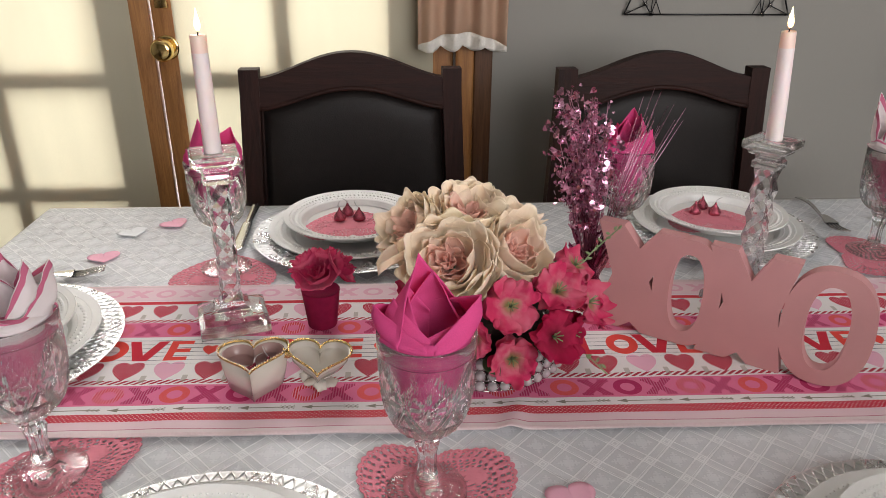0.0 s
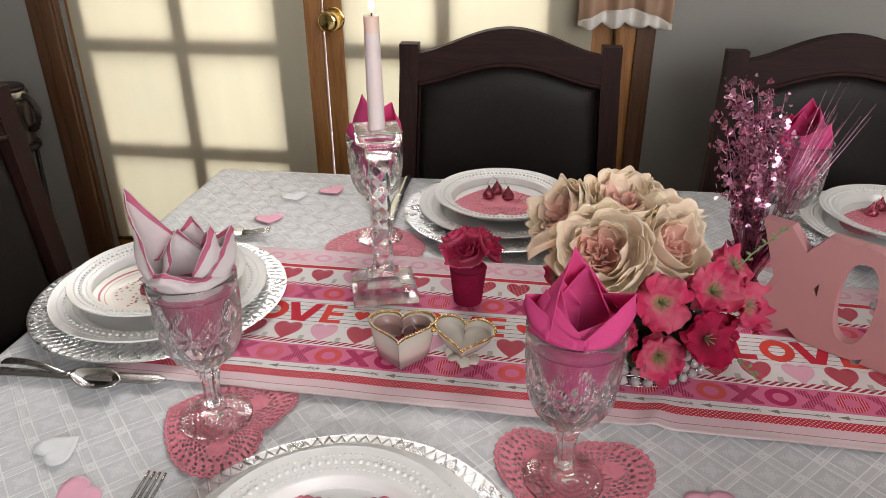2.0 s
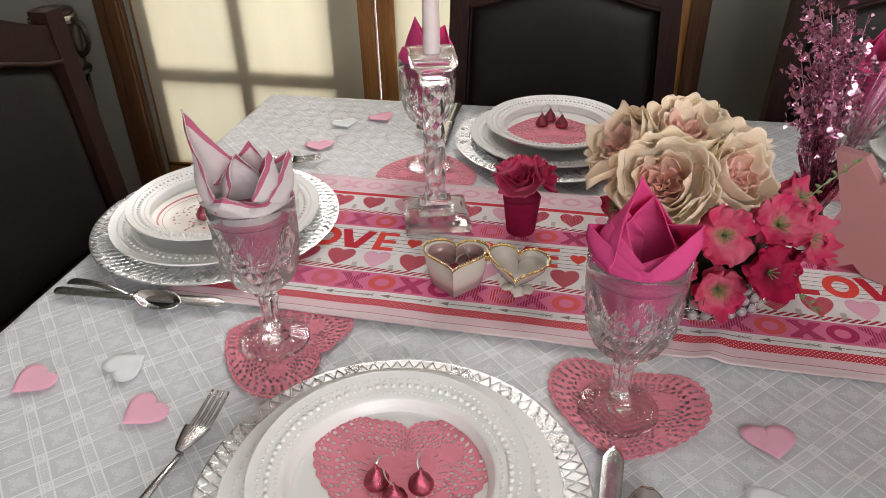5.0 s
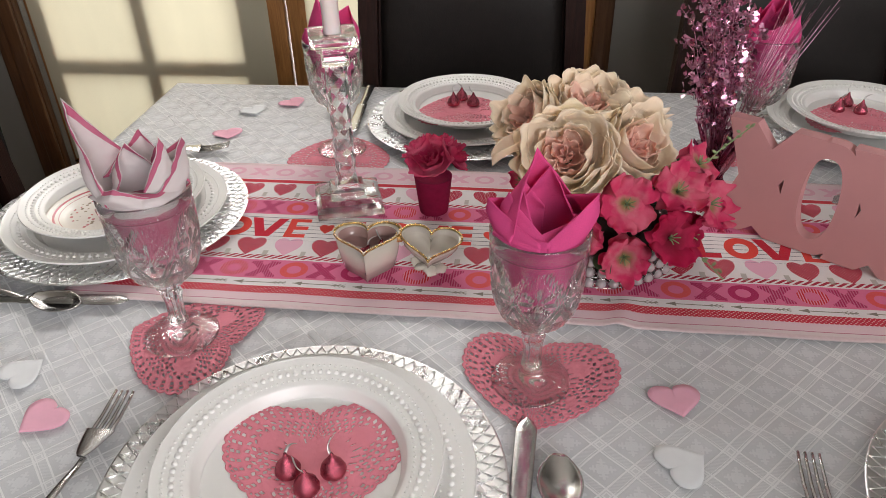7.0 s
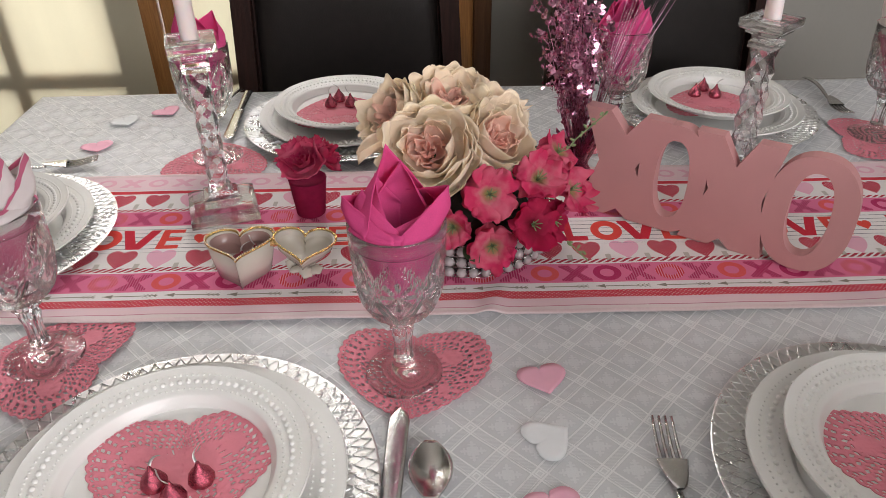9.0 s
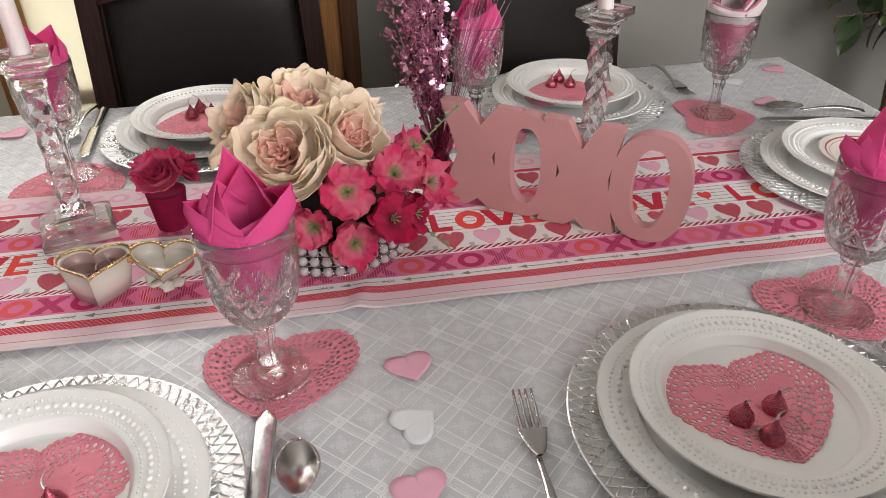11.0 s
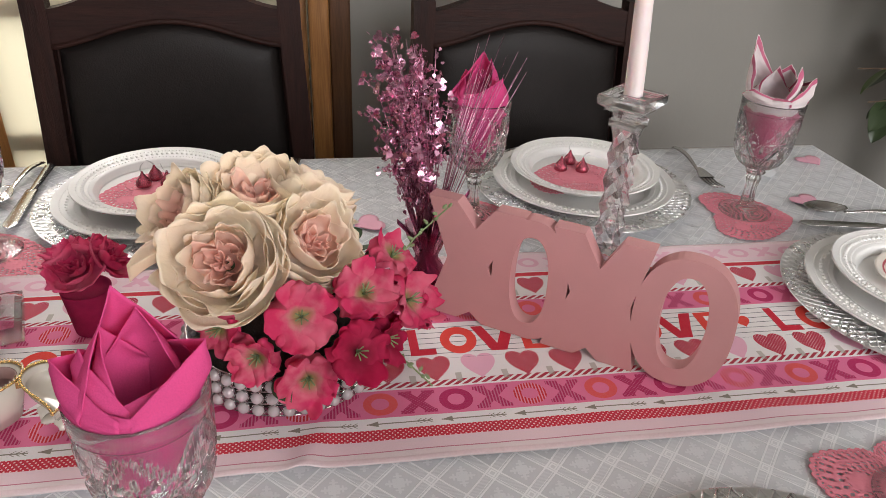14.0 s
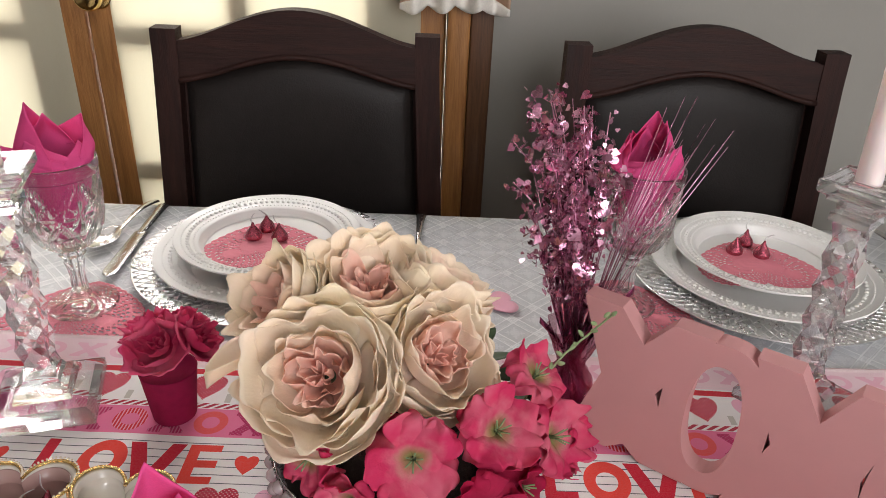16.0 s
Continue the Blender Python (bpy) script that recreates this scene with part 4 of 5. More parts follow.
def paper_heart(material, label):
    bm = bmesh.new()
    n, rings = 48, 4
    rim = heart_outline(n, 0.049)
    rows = [[bm.verts.new((x * k / rings, y * k / rings, 0.0012 + 0.0009 * (k / rings) ** 2 * (1 + math.sin(i * 0.26)) * 0.5)) for i, (x, y) in enumerate(rim)] for k in range(1, rings + 1)]
    mid = bm.verts.new((0, 0, 0.0012))
    for i in range(n):
        bm.faces.new((mid, rows[0][i], rows[0][(i + 1) % n]))
        for p, q in zip(rows, rows[1:]):
            bm.faces.new((p[i], q[i], q[(i + 1) % n], p[(i + 1) % n]))
    ob = thicken(part("paper_heart", bm, material), 0.0005)
    return tagged(ob, label, "paper heart", "strewn paper hearts")


for material, label, spots in (("card_pink", "small pink cut-out paper heart on the tablecloth", [(0.128, 0.388, 8), (-0.500, 0.945, 20), (-0.427, 1.085, 40), (-0.456, 0.319, -30), (-0.592, 0.338, -25), (0.114, 0.240, 10), (0.745, 0.330, -30), (0.173, 0.935, -70), (0.975, 1.098, 10), (0.865, 0.945, 20)]),
                               ("card_white", "small white cut-out paper heart on the tablecloth", [(0.124, 0.318, 120), (-0.507, 0.382, 150), (-0.488, 1.046, 30), (0.856, 1.052, 0)])):
    proto = paper_heart(material, label)
    for i, (x, y, r) in enumerate(spots):
        m = pose(x, y, T + 0.0008, 0, 0, r)
        if i == 0:
            proto.matrix_basis = m
        else:
            copy_thing(proto, m)

# ---------------------------------------------------------------- goblets and napkins


def goblet():
    g = thing("goblet", "clear pressed glass goblet with cut star pattern", "goblet", "goblets")
    bm = lathe(smooth_profile([(0.0, 0.0), (0.034, 0.0), (0.0372, 0.0010), (0.0370, 0.0026), (0.030, 0.0046), (0.0185, 0.0085), (0.0112, 0.0140), (0.0090, 0.0192), (0.0, 0.0194)], 5), 96)
    for v in bm.verts:
        r = math.hypot(v.co.x, v.co.y)
        if 0.012 < r < 0.033 and v.co.z > 0.003:
            v.co.z += 0.0004 * math.cos(20 * math.atan2(v.co.y, v.co.x)) * math.sin(math.pi * (r - 0.012) / 0.021)
    part("foot", bm, "glass", g, "round foot with pressed rays")
    part("stem", lathe([(0.0, 0.0196), (0.0092, 0.0196), (0.0080, 0.029), (0.0078, 0.042), (0.0094, 0.052), (0.0108, 0.057), (0.0092, 0.0615), (0.0128, 0.0645), (0.0144, 0.0675), (0.0126, 0.0700), (0.0100, 0.0715), (0.0, 0.0718)], 16, lambda a, r, z: 0.0009 * math.cos(8 * a)), "glass", g, "fluted stem", smooth=False)
    seg, z0, z1 = 192, 0.0720, 0.1590
    outline = smooth_profile([(0.0110, 0.0720), (0.0215, 0.0755), (0.0300, 0.0825), (0.0355, 0.0920), (0.0392, 0.1050), (0.0412, 0.1190), (0.0421, 0.1360), (0.0425, 0.1590)], 6)
    cell = 2 * math.pi / 6

    def cut(a, z):
        """Depth of the wheel cuts: large diamonds with a star in each and flutes below."""
        x = ((a / cell) % 1.0 - 0.5) * cell * 0.041
        y = z - 0.122
        near = abs(abs(x) / 0.0215 + abs(y) / 0.034 - 1) * 0.018
        near = min(near, abs(abs(x) / 0.0215 + abs(y) / 0.034 - 1.22) * 0.018)
        if math.hypot(x, y) < 0.017:
            for k in range(4):
                t = math.pi * k / 4
                near = min(near, abs(x * math.sin(t) - y * math.cos(t)))
        xb = 0.0215 - abs(x)
        if math.hypot(xb, y) < 0.011:
            for k in range(4):
                t = math.pi * k / 4
                near = min(near, abs(xb * math.sin(t) - y * math.cos(t)))
        d = 0.0026 * max(0.0, 1 - near / 0.0024)
        if z < 0.094:
            d = max(d, 0.0009 * (1 + math.cos(24 * a)))
        return d * min(1.0, max(0.0, (z - 0.0745) / 0.004), max(0.0, (0.1585 - z) / 0.004))
    bm = bmesh.new()
    rows = []
    for r, z in outline:
        rows.append([bm.verts.new(((r - cut(2 * math.pi * i / seg, z)) * math.cos(2 * math.pi * i / seg), (r - cut(2 * math.pi * i / seg, z)) * math.sin(2 * math.pi * i / seg), z)) for i in range(seg)])
    for r, z in ((0.0400, 0.1590), (0.0394, 0.130), (0.0376, 0.112), (0.0340, 0.098), (0.0270, 0.086), (0.0150, 0.0795)):
        rows.append([bm.verts.new((r * math.cos(2 * math.pi * i / seg), r * math.sin(2 * math.pi * i / seg), z)) for i in range(seg)])
    for p, q in zip(rows, rows[1:]):
        for i in range(seg):
            k = (i + 1) % seg
            bm.faces.new((p[i], p[k], q[k], q[i]))
    bm.faces.new(rows[0][::-1])
    bm.faces.new(rows[-1])
    part("cut_bowl", bm, "glass", g, "bowl cut with stars and diamonds", smooth=False)
    part("rim", lathe([(0.0401, 0.1594), (0.0425, 0.1594), (0.0428, 0.166), (0.0428, 0.1725), (0.0423, 0.1744), (0.0416, 0.1744), (0.0410, 0.1725), (0.0408, 0.166), (0.0401, 0.1594)], 80), "glass", g, "plain glass rim")
    return g


# corners of a folded napkin: bearing, reach and height of the tip, first and last bearing and radius of its foot in the rim
BLOOM_FOLD = [(122, 0.016, 0.080, 25, 235, 0.036), (4, 0.047, 0.047, -75, 105, 0.0375), (172, 0.046, 0.034, 105, 262, 0.0372), (186, 0.030, 0.040, 112, 268, 0.030), (150, 0.020, 0.052, 90, 250, 0.021),
              (285, 0.041, 0.012, 195, 375, 0.0378), (62, 0.014, 0.060, -15, 150, 0.026), (330, 0.030, 0.026, 250, 400, 0.030)]
LOOSE_FOLD = [(160, 0.054, 0.088, 92, 222, 0.037), (72, 0.034, 0.050, 5, 150, 0.0375), (18, 0.048, 0.046, -55, 85, 0.0372), (295, 0.042, 0.014, 195, 392, 0.0378), (118, 0.014, 0.052, 40, 205, 0.024),
              (2, 0.028, 0.060, -70, 70, 0.028), (235, 0.044, 0.022, 170, 300, 0.036)]


def napkin(kind, seed, tall=1.0):
    """A napkin folded to a bloom: cloth corners with straight sides and a crease, wrapped round each other and gathered in the goblet."""
    rnd = random.Random(seed)
    label = "fuchsia napkin folded like a bloom in a goblet" if kind == "napkin" else "white tissue napkin with rose border tucked in a goblet"
    c = thing("napkin", label, "napkin", "napkins")
    zin, zrim = 0.088, 0.171

    def ring(a, r, z):
        return Vector((r * math.cos(a), r * math.sin(a), z))
    for i, (az, reach, hgt, a0, a1, foot) in enumerate(BLOOM_FOLD if kind == "napkin" else LOOSE_FOLD):
        az, a0, a1 = (radians(b + rnd.uniform(-9, 9)) for b in (az, a0, a1))
        hgt *= tall * rnd.uniform(0.9, 1.1)
        ph = rnd.uniform(0, 6)
        tip = ring(az, reach, zrim + hgt)
        low = [ring(a, foot * 0.96, zrim + 0.006 + 0.10 * hgt) for a in (a0, a1)]
        ut = min(0.8, max(0.2, (az - a0) / (a1 - a0)))

        def fold(u, v):
            a = a0 + (a1 - a0) * u
            if v < 0.4:
                t = v / 0.4
                q = ring(a, foot * (0.30 + 0.70 * t ** 0.7), zin + (zrim - zin) * t)
                q.x += 0.003 * noise.noise((u * 5 + ph, t * 3, i)) * t * (1 - t) * 4
                return q
            t = (v - 0.4) / 0.6
            top = low[0].lerp(tip, u / ut) if u < ut else tip.lerp(low[1], (u - ut) / (1 - ut))
            b = ring(a, foot, zrim)
            q = b.lerp(top, t)
            # the sheet bellies a little, kinks at the crease and rolls over at its edge
            out = ring(a, 1.0, 0.0)
            belly = 0.0050 * math.sin(math.pi * t) - 0.0035 * t * max(0.0, 1 - abs(u - ut) / 0.16)
            belly += (0.0028 if kind == "napkin" else 0.0062) * noise.noise((u * 3.2 + ph, t * 2.2, i * 1.7)) * min(1.0, 2.5 * t)
            belly += (0.0006 if kind == "napkin" else 0.0022) * noise.noise((u * 11 + ph, t * 8, i)) * t
            if t > 0.86 and kind == "napkin":
                belly += 0.010 * (t - 0.86)
            return q + out * belly
        thicken(part("fold", surface(fold, 32, 26, uv=True), kind, c), 0.0007)
    return c


gb = goblet()
GOB = [(-0.007, 0.407, "napkin", 3, 0), (-0.371, 0.447, "tissue", 5, 20), (0.597, 0.388, "napkin", 9, -15), (-0.298, 0.902, "napkin", 12, 60), (0.325, 0.945, "napkin", 15, -60), (0.742, 0.922, "tissue", 21, -40)]
for i, (x, y, kind, seed, r) in enumerate(GOB):
    m = pose(x, y, T + 0.0025, 0, 0, 17 * i)
    if i == 0:
        gb.matrix_basis = m
    else:
        copy_thing(gb, m)
    n = napkin(kind, seed, 0.84 if kind == "napkin" else 0.95)
    n.matrix_basis = pose(x, y, T + 0.0025, 0, 0, r)

# ---------------------------------------------------------------- candlesticks


def candlestick(label):
    c = thing("candlestick", label, "candlestick", "candlesticks")

    def square(prof, twist=None, seg=16):
        bm = bmesh.new()
        rows = []
        for w, z in prof:
            row = []
            for k in range(seg):
                t = 4 * k / seg
                side, f = int(t), t - int(t)
                p0 = [(-1, -1), (1, -1), (1, 1), (-1, 1)][side]
                p1 = [(1, -1), (1, 1), (-1, 1), (-1, -1)][side]
                px, py = p0[0] + (p1[0] - p0[0]) * f, p0[1] + (p1[1] - p0[1]) * f
                q = w + (twist(k, z) if twist else 0)
                row.append(bm.verts.new((px * q, py * q, z)))
            rows.append(row)
        for a, b in zip(rows, rows[1:]):
            for k in range(seg):
                bm.faces.new((a[k], a[(k + 1) % seg], b[(k + 1) % seg], b[k]))
        bm.faces.new(rows[0][::-1])
        bm.faces.new(rows[-1])
        return bm
    part("base", square([(0.040, 0.0), (0.0435, 0.002), (0.0435, 0.012), (0.037, 0.017), (0.024, 0.018), (0.0215, 0.028), (0.0160, 0.031), (0.0140, 0.036)]), "crystal", c, "stepped square crystal base", smooth=False)

    def facet(k, z):
        i = round((z - 0.0362) / 0.01589)
        if k % 2 == 0:
            return -0.0032 if i % 2 else 0.0
        return 0.0 if i % 2 else -0.0036
    part("stem", square([(0.0135, 0.0362 + 0.01589 * i) for i in range(11)], facet, 8), "crystal", c, "diamond cut crystal stem", smooth=False)
    part("socket", square([(0.0120, 0.1955), (0.0165, 0.197), (0.0165, 0.205), (0.0135, 0.208), (0.0145, 0.213), (0.0215, 0.216), (0.0215, 0.219), (0.0275, 0.2225), (0.0285, 0.2245), (0.0285, 0.2335), (0.0265, 0.2345), (0.0120, 0.2345), (0.0118, 0.2315)]), "crystal", c, "square flared crystal socket", smooth=False)
    return c


def candle():
    c = thing("taper_candle", "lit pale pink taper candle in a crystal candlestick", "candle", "candles")
    part("taper", lathe([(0.0, 0.0), (0.0106, 0.0), (0.0105, 0.004), (0.0101, 0.05), (0.0092, 0.118)], 32, lambda a, r, z: 0.0003 * math.sin(3 * a + z * 40)), "wax", c)
    part("taper_tip", lathe([(0.0092, 0.1181), (0.0089, 0.128), (0.0088, 0.136), (0.0080, 0.1376), (0.0050, 0.1362), (0.0, 0.1358)], 32, lambda a, r, z: 0.0006 * math.sin(2 * a + 1) * (z - 0.118) / 0.018), "glow_tinted_wax", c, "tip with the flame's glow put into its colour")
    part("wick", tube(bmesh.new(), [(0, 0, 0.135), (0.0004, 0, 0.140), (0.0016, 0, 0.1445)], 0.0009), "wick", c)
    fl = part("flame", lathe(smooth_profile([(0.0, 0.0), (0.0022, 0.002), (0.0036, 0.0065), (0.0028, 0.013), (0.0012, 0.020), (0.0, 0.026)], 4), 16), "flame", c, "small yellow flame")
    fl.matrix_basis = pose(0.0008, 0, 0.1405)
    return c


cs = candlestick("square cut crystal candlestick standing on the runner")
cs.matrix_basis = pose(-0.252, 0.732, T + 0.0032, 0, 0, 17)
copy_thing(cs, pose(0.456, 0.768, T + 0.0032, 0, 0, 40))
cd = candle()
cd.matrix_basis = pose(-0.252, 0.732, T + 0.0032 + 0.2318, 0.5, 0.0, 0)
copy_thing(cd, pose(0.456, 0.768, T + 0.0032 + 0.2318, 0.0, -3.5, 0))

# ---------------------------------------------------------------- word sign
SH, ST = 0.1435, 0.0175


def extrude(poly_rows, name, parent):
    """Upright slab from an outline in the sign's plane, with an optional hole."""
    outer, hole = poly_rows
    bm = bmesh.new()
    f = [bm.verts.new((x, -ST / 2, z)) for x, z in outer]
    b = [bm.verts.new((x, ST / 2, z)) for x, z in outer]
    n = len(outer)
    for i in range(n):
        bm.faces.new((f[i], f[(i + 1) % n], b[(i + 1) % n], b[i]))
    if hole:
        hf = [bm.verts.new((x, -ST / 2, z)) for x, z in hole]
        hb = [bm.verts.new((x, ST / 2, z)) for x, z in hole]
        for i in range(n):
            k = (i + 1) % n
            bm.faces.new((hf[i], hb[i], hb[k], hf[k]))
            bm.faces.new((f[i], hf[i], hf[k], f[k]))
            bm.faces.new((b[i], b[k], hb[k], hb[i]))
    else:
        bm.faces.new(f[::-1])
        bm.faces.new(b)
    bmesh.ops.recalc_face_normals(bm, faces=bm.faces)
    bmesh.ops.triangulate(bm, faces=[f for f in bm.faces if len(f.verts) > 4])
    me = bpy.data.meshes.new(name)
    bm.to_mesh(me)
    bm.free()
    return new(name, me)


def letter_o(cx, w, h, hw, hh):
    n = 56
    def sup(a, b, t):
        c, s = math.cos(t), math.sin(t)
        return cx + a * math.copysign(abs(c) ** 0.86, c), h / 2 + b * math.copysign(abs(s) ** 0.86, s)
    ts = [2 * math.pi * i / n for i in range(n)]
    return [sup(w / 2, h / 2, t) for t in ts], [sup(hw / 2, hh / 2, t) for t in ts]


def letter_x(cx, w, h, arm, left, right, top, foot):
    """A heavy X: left and right are its half widths at the waist, top and foot the depths of its notches."""
    a = w / 2
    return [(cx - a, h), (cx - a + arm, h), (cx + 0.001, h - top), (cx + a - arm, h), (cx + a, h), (cx + right, h * 0.52), (cx + a, 0), (cx + a - arm - 0.006, 0), (cx, foot), (cx - a + arm + 0.006, 0), (cx - a, 0), (cx - left, h * 0.52)], None


board = [extrude(letter_x(0.009, 0.109, SH, 0.033, 0.030, 0.0175, 0.027, 0.012), "letter", None), extrude(letter_o(0.073, 0.083, SH - 0.0006, 0.041, 0.104), "letter", None),
         extrude(letter_x(0.143, 0.100, SH - 0.001, 0.031, 0.0250, 0.0366, 0.034, 0.012), "letter", None), extrude(letter_o(0.2300, 0.096, SH - 0.0004, 0.044, 0.105), "letter", None)]
for k, o in enumerate(board):
    for v in o.data.vertices:
        v.co.y *= 1 + 0.0004 * k
for o in board[1:]:
    md = board[0].modifiers.new("join", "BOOLEAN")
    md.operation, md.object, md.solver = "UNION", o, "EXACT"
bpy.context.view_layer.update()
me = bpy.data.meshes.new_from_object(board[0].evaluated_get(bpy.context.evaluated_depsgraph_get()))
for o in board:
    bpy.data.objects.remove(o)
me.materials.clear()
me.materials.append(M["sign"])
for p in me.polygons:
    p.use_smooth = False
sg = tagged(new("word_sign", me), "matte pink wooden cut-out sign of interlocked letters", "sign")
md = sg.modifiers.new("soft_edge", "BEVEL")
md.width, md.segments, md.limit_method, md.angle_limit = 0.0011, 2, "ANGLE", radians(50)
sg.matrix_basis = pose(0.265, 0.700, T + 0.0042, 0, 0, -36)

# ---------------------------------------------------------------- flowers


def bloom(parent, material, radius, layers, seed, ruffle=1.0, cup=1.0, nu=23, nv=11):
    """Petals in widening whorls: upright and tight in the heart, open and rolled at the rim."""
    rnd = random.Random(seed)
    for li, (count, r, h, open_, wide) in enumerate(layers):
        off = rnd.uniform(0, 6.28)
        for i in range(count):
            az = off + 2 * math.pi * i / count + rnd.uniform(-0.22, 0.22)
            rr, hh = r * radius * rnd.uniform(0.92, 1.08), h * radius * rnd.uniform(0.9, 1.1)
            op, ph, wd = open_ * rnd.uniform(0.8, 1.2), rnd.uniform(0, 6), wide * rnd.uniform(0.9, 1.12)

            def petal(u, v):
                s = 2 * u - 1
                vv = v * (1 - 0.30 * abs(s) ** 4 + 0.022 * math.sin(5 * s + ph) + 0.006 * math.sin(11 * s + 3 * ph))
                q = rr * (0.22 + 0.82 * math.sin(min(1.0, vv * 1.45) * math.pi / 2) - 0.14 * max(0.0, vv - 0.4)) + op * radius * max(0.0, vv - 0.62) ** 1.5 * 3
                z = hh * (0.06 + 0.94 * vv ** 1.15) * cup - op * radius * 0.9 * max(0.0, vv - 0.80) * 3
                wav = ruffle * radius * 0.028 * math.sin(4.2 * s + ph) * vv ** 2
                wav += ruffle * radius * 0.055 * noise.noise((s * 1.3 + ph, vv * 1.4, li)) * vv
                wav += ruffle * radius * 0.021 * (math.sin(8 * s + 2 * ph) + 0.5 * math.sin(14 * s + ph)) * vv ** 5
                a = az + s * wd * (0.45 + 0.55 * math.sin(math.pi * min(1, 0.15 + 0.60 * v)))
                q += wav
                return (q * math.cos(a), q * math.sin(a), z + wav * 0.9)
            thicken(part("petal", surface(petal, nu, nv), material, parent), 0.00035)


HEART = [(3, 0.13, 0.52, 0.00, 1.5), (3, 0.27, 0.62, 0.01, 1.4), (3, 0.42, 0.76, 0.02, 1.35)]
SKIRT = [(4, 0.60, 0.92, 0.05, 1.30), (5, 0.78, 0.98, 0.09, 1.15), (5, 0.93, 0.86, 0.13, 1.10), (5, 1.02, 0.58, 0.17, 1.0)]


def calyx(r):
    return lathe(smooth_profile([(0.0, -0.05 * r), (0.12 * r, -0.02 * r), (0.20 * r, 0.05 * r), (0.08 * r, 0.08 * r), (0.0, 0.09 * r)], 3), 12)


fa = thing("flower_arrangement", "cream silk roses and pink azaleas in a pearl basket", "flower arrangement")
BX, BY = 0.072, 0.655
fa.matrix_basis = pose(BX, BY, T + 0.0035)


def aim(x, y, z, dx, dy, dz, spin=0):
    """A pose at a place whose z axis points along a direction."""
    q = Vector((dx, dy, dz)).to_track_quat("Z", "Y")
    return Matrix.Translation((x, y, z)) @ q.to_matrix().to_4x4() @ pose(0, 0, 0, 0, 0, spin)


ROSES = [(0.022, 0.586, 0.916, -0.15, -0.75, 0.65, 0.0500), (0.107, 0.618, 0.914, 0.42, -0.62, 0.70, 0.0450), (0.051, 0.668, 0.945, 0.08, -0.30, 1.0, 0.0470),
         (-0.024, 0.660, 0.926, -0.75, -0.35, 0.70, 0.0420), (0.108, 0.690, 0.930, 0.55, 0.25, 0.85, 0.0420), (0.03, 0.730, 0.915, -0.25, 0.80, 0.6, 0.0420)]
for i, (x, y, z, dx, dy, dz, r) in enumerate(ROSES):
    d = Vector((dx, dy, dz)).normalized()
    m = aim(x - BX - d.x * r * 0.75, y - BY - d.y * r * 0.75, z - T - d.z * r * 0.75, dx, dy, dz, 50 * i)
    ro = part("rose", calyx(r), "leaf", fa, "full cream silk rose with blush heart")
    ro.matrix_basis = m
    bloom(ro, "rose", r, SKIRT, 30 + i, 2.3)
    bloom(ro, "rose_c", r, HEART, 60 + i, 2.6)
pt = part("loose_petal", surface(lambda u, v: (0.019 * (2 * u - 1) * math.sin(math.pi * (0.15 + 0.8 * v)) ** 0.7, -0.036 * v, 0.012 * (2 * u - 1) ** 2 - 0.016 * v * v + 0.002 * math.sin(9 * u)), 12, 10), "rose", fa)
thicken(pt, 0.0006)
pt.matrix_basis = pose(-0.02 - BX, 0.610 - BY, 0.148, 0, -10, -75)


def azalea(r, seed, material, parent, m):
    rnd = random.Random(seed)
    ob = part("azalea", calyx(r * 0.7), "leaf", parent, "ruffled pink silk azalea bloom")
    ob.matrix_basis = m
    cup = rnd.uniform(0.1, 0.9)
    for i in range(5):
        az = 2 * math.pi * i / 5 + rnd.uniform(-0.2, 0.2)
        ph, dr = rnd.uniform(0, 6), rnd.uniform(-0.45, 0.4)

        def f(u, v):
            s = 2 * u - 1
            L = r * (v * (1.02 - 0.30 * abs(s) ** 2.5 + 0.05 * math.sin(7 * s + ph) + 0.035 * math.sin(15 * s + ph)))
            wd = 0.78 * math.sin(math.pi * (0.05 + 0.60 * v)) ** 0.9 * r
            ruff = 0.20 * r * math.sin(5 * s + ph) * v ** 2.2 + 0.11 * r * math.sin(11 * s + ph * 2) * v ** 3 + 0.30 * r * noise.noise((s + ph, v * 2, 3)) * v
            px, py = L * (0.92 - 0.25 * cup), s * wd
            z = (0.40 + 0.55 * cup) * r * v ** 0.8 - (0.40 + dr) * r * v ** 3 + ruff + 0.16 * r * (abs(s) ** 2) * v
            return (px * math.cos(az) - py * math.sin(az), px * math.sin(az) + py * math.cos(az), z)
        thicken(part("petal", surface(f, 20, 10), material, ob), 0.0004)
    bm = bmesh.new()
    for i in range(6):
        a = i * 1.05 + seed
        tube(bm, [(0, 0, 0.0), (0.002 * math.cos(a), 0.002 * math.sin(a), r * 0.25), (0.006 * math.cos(a), 0.006 * math.sin(a), r * 0.5)], 0.0006, 5)
    part("stamen_tuft", bm, "bud", ob, "fine green stamens")
    return ob


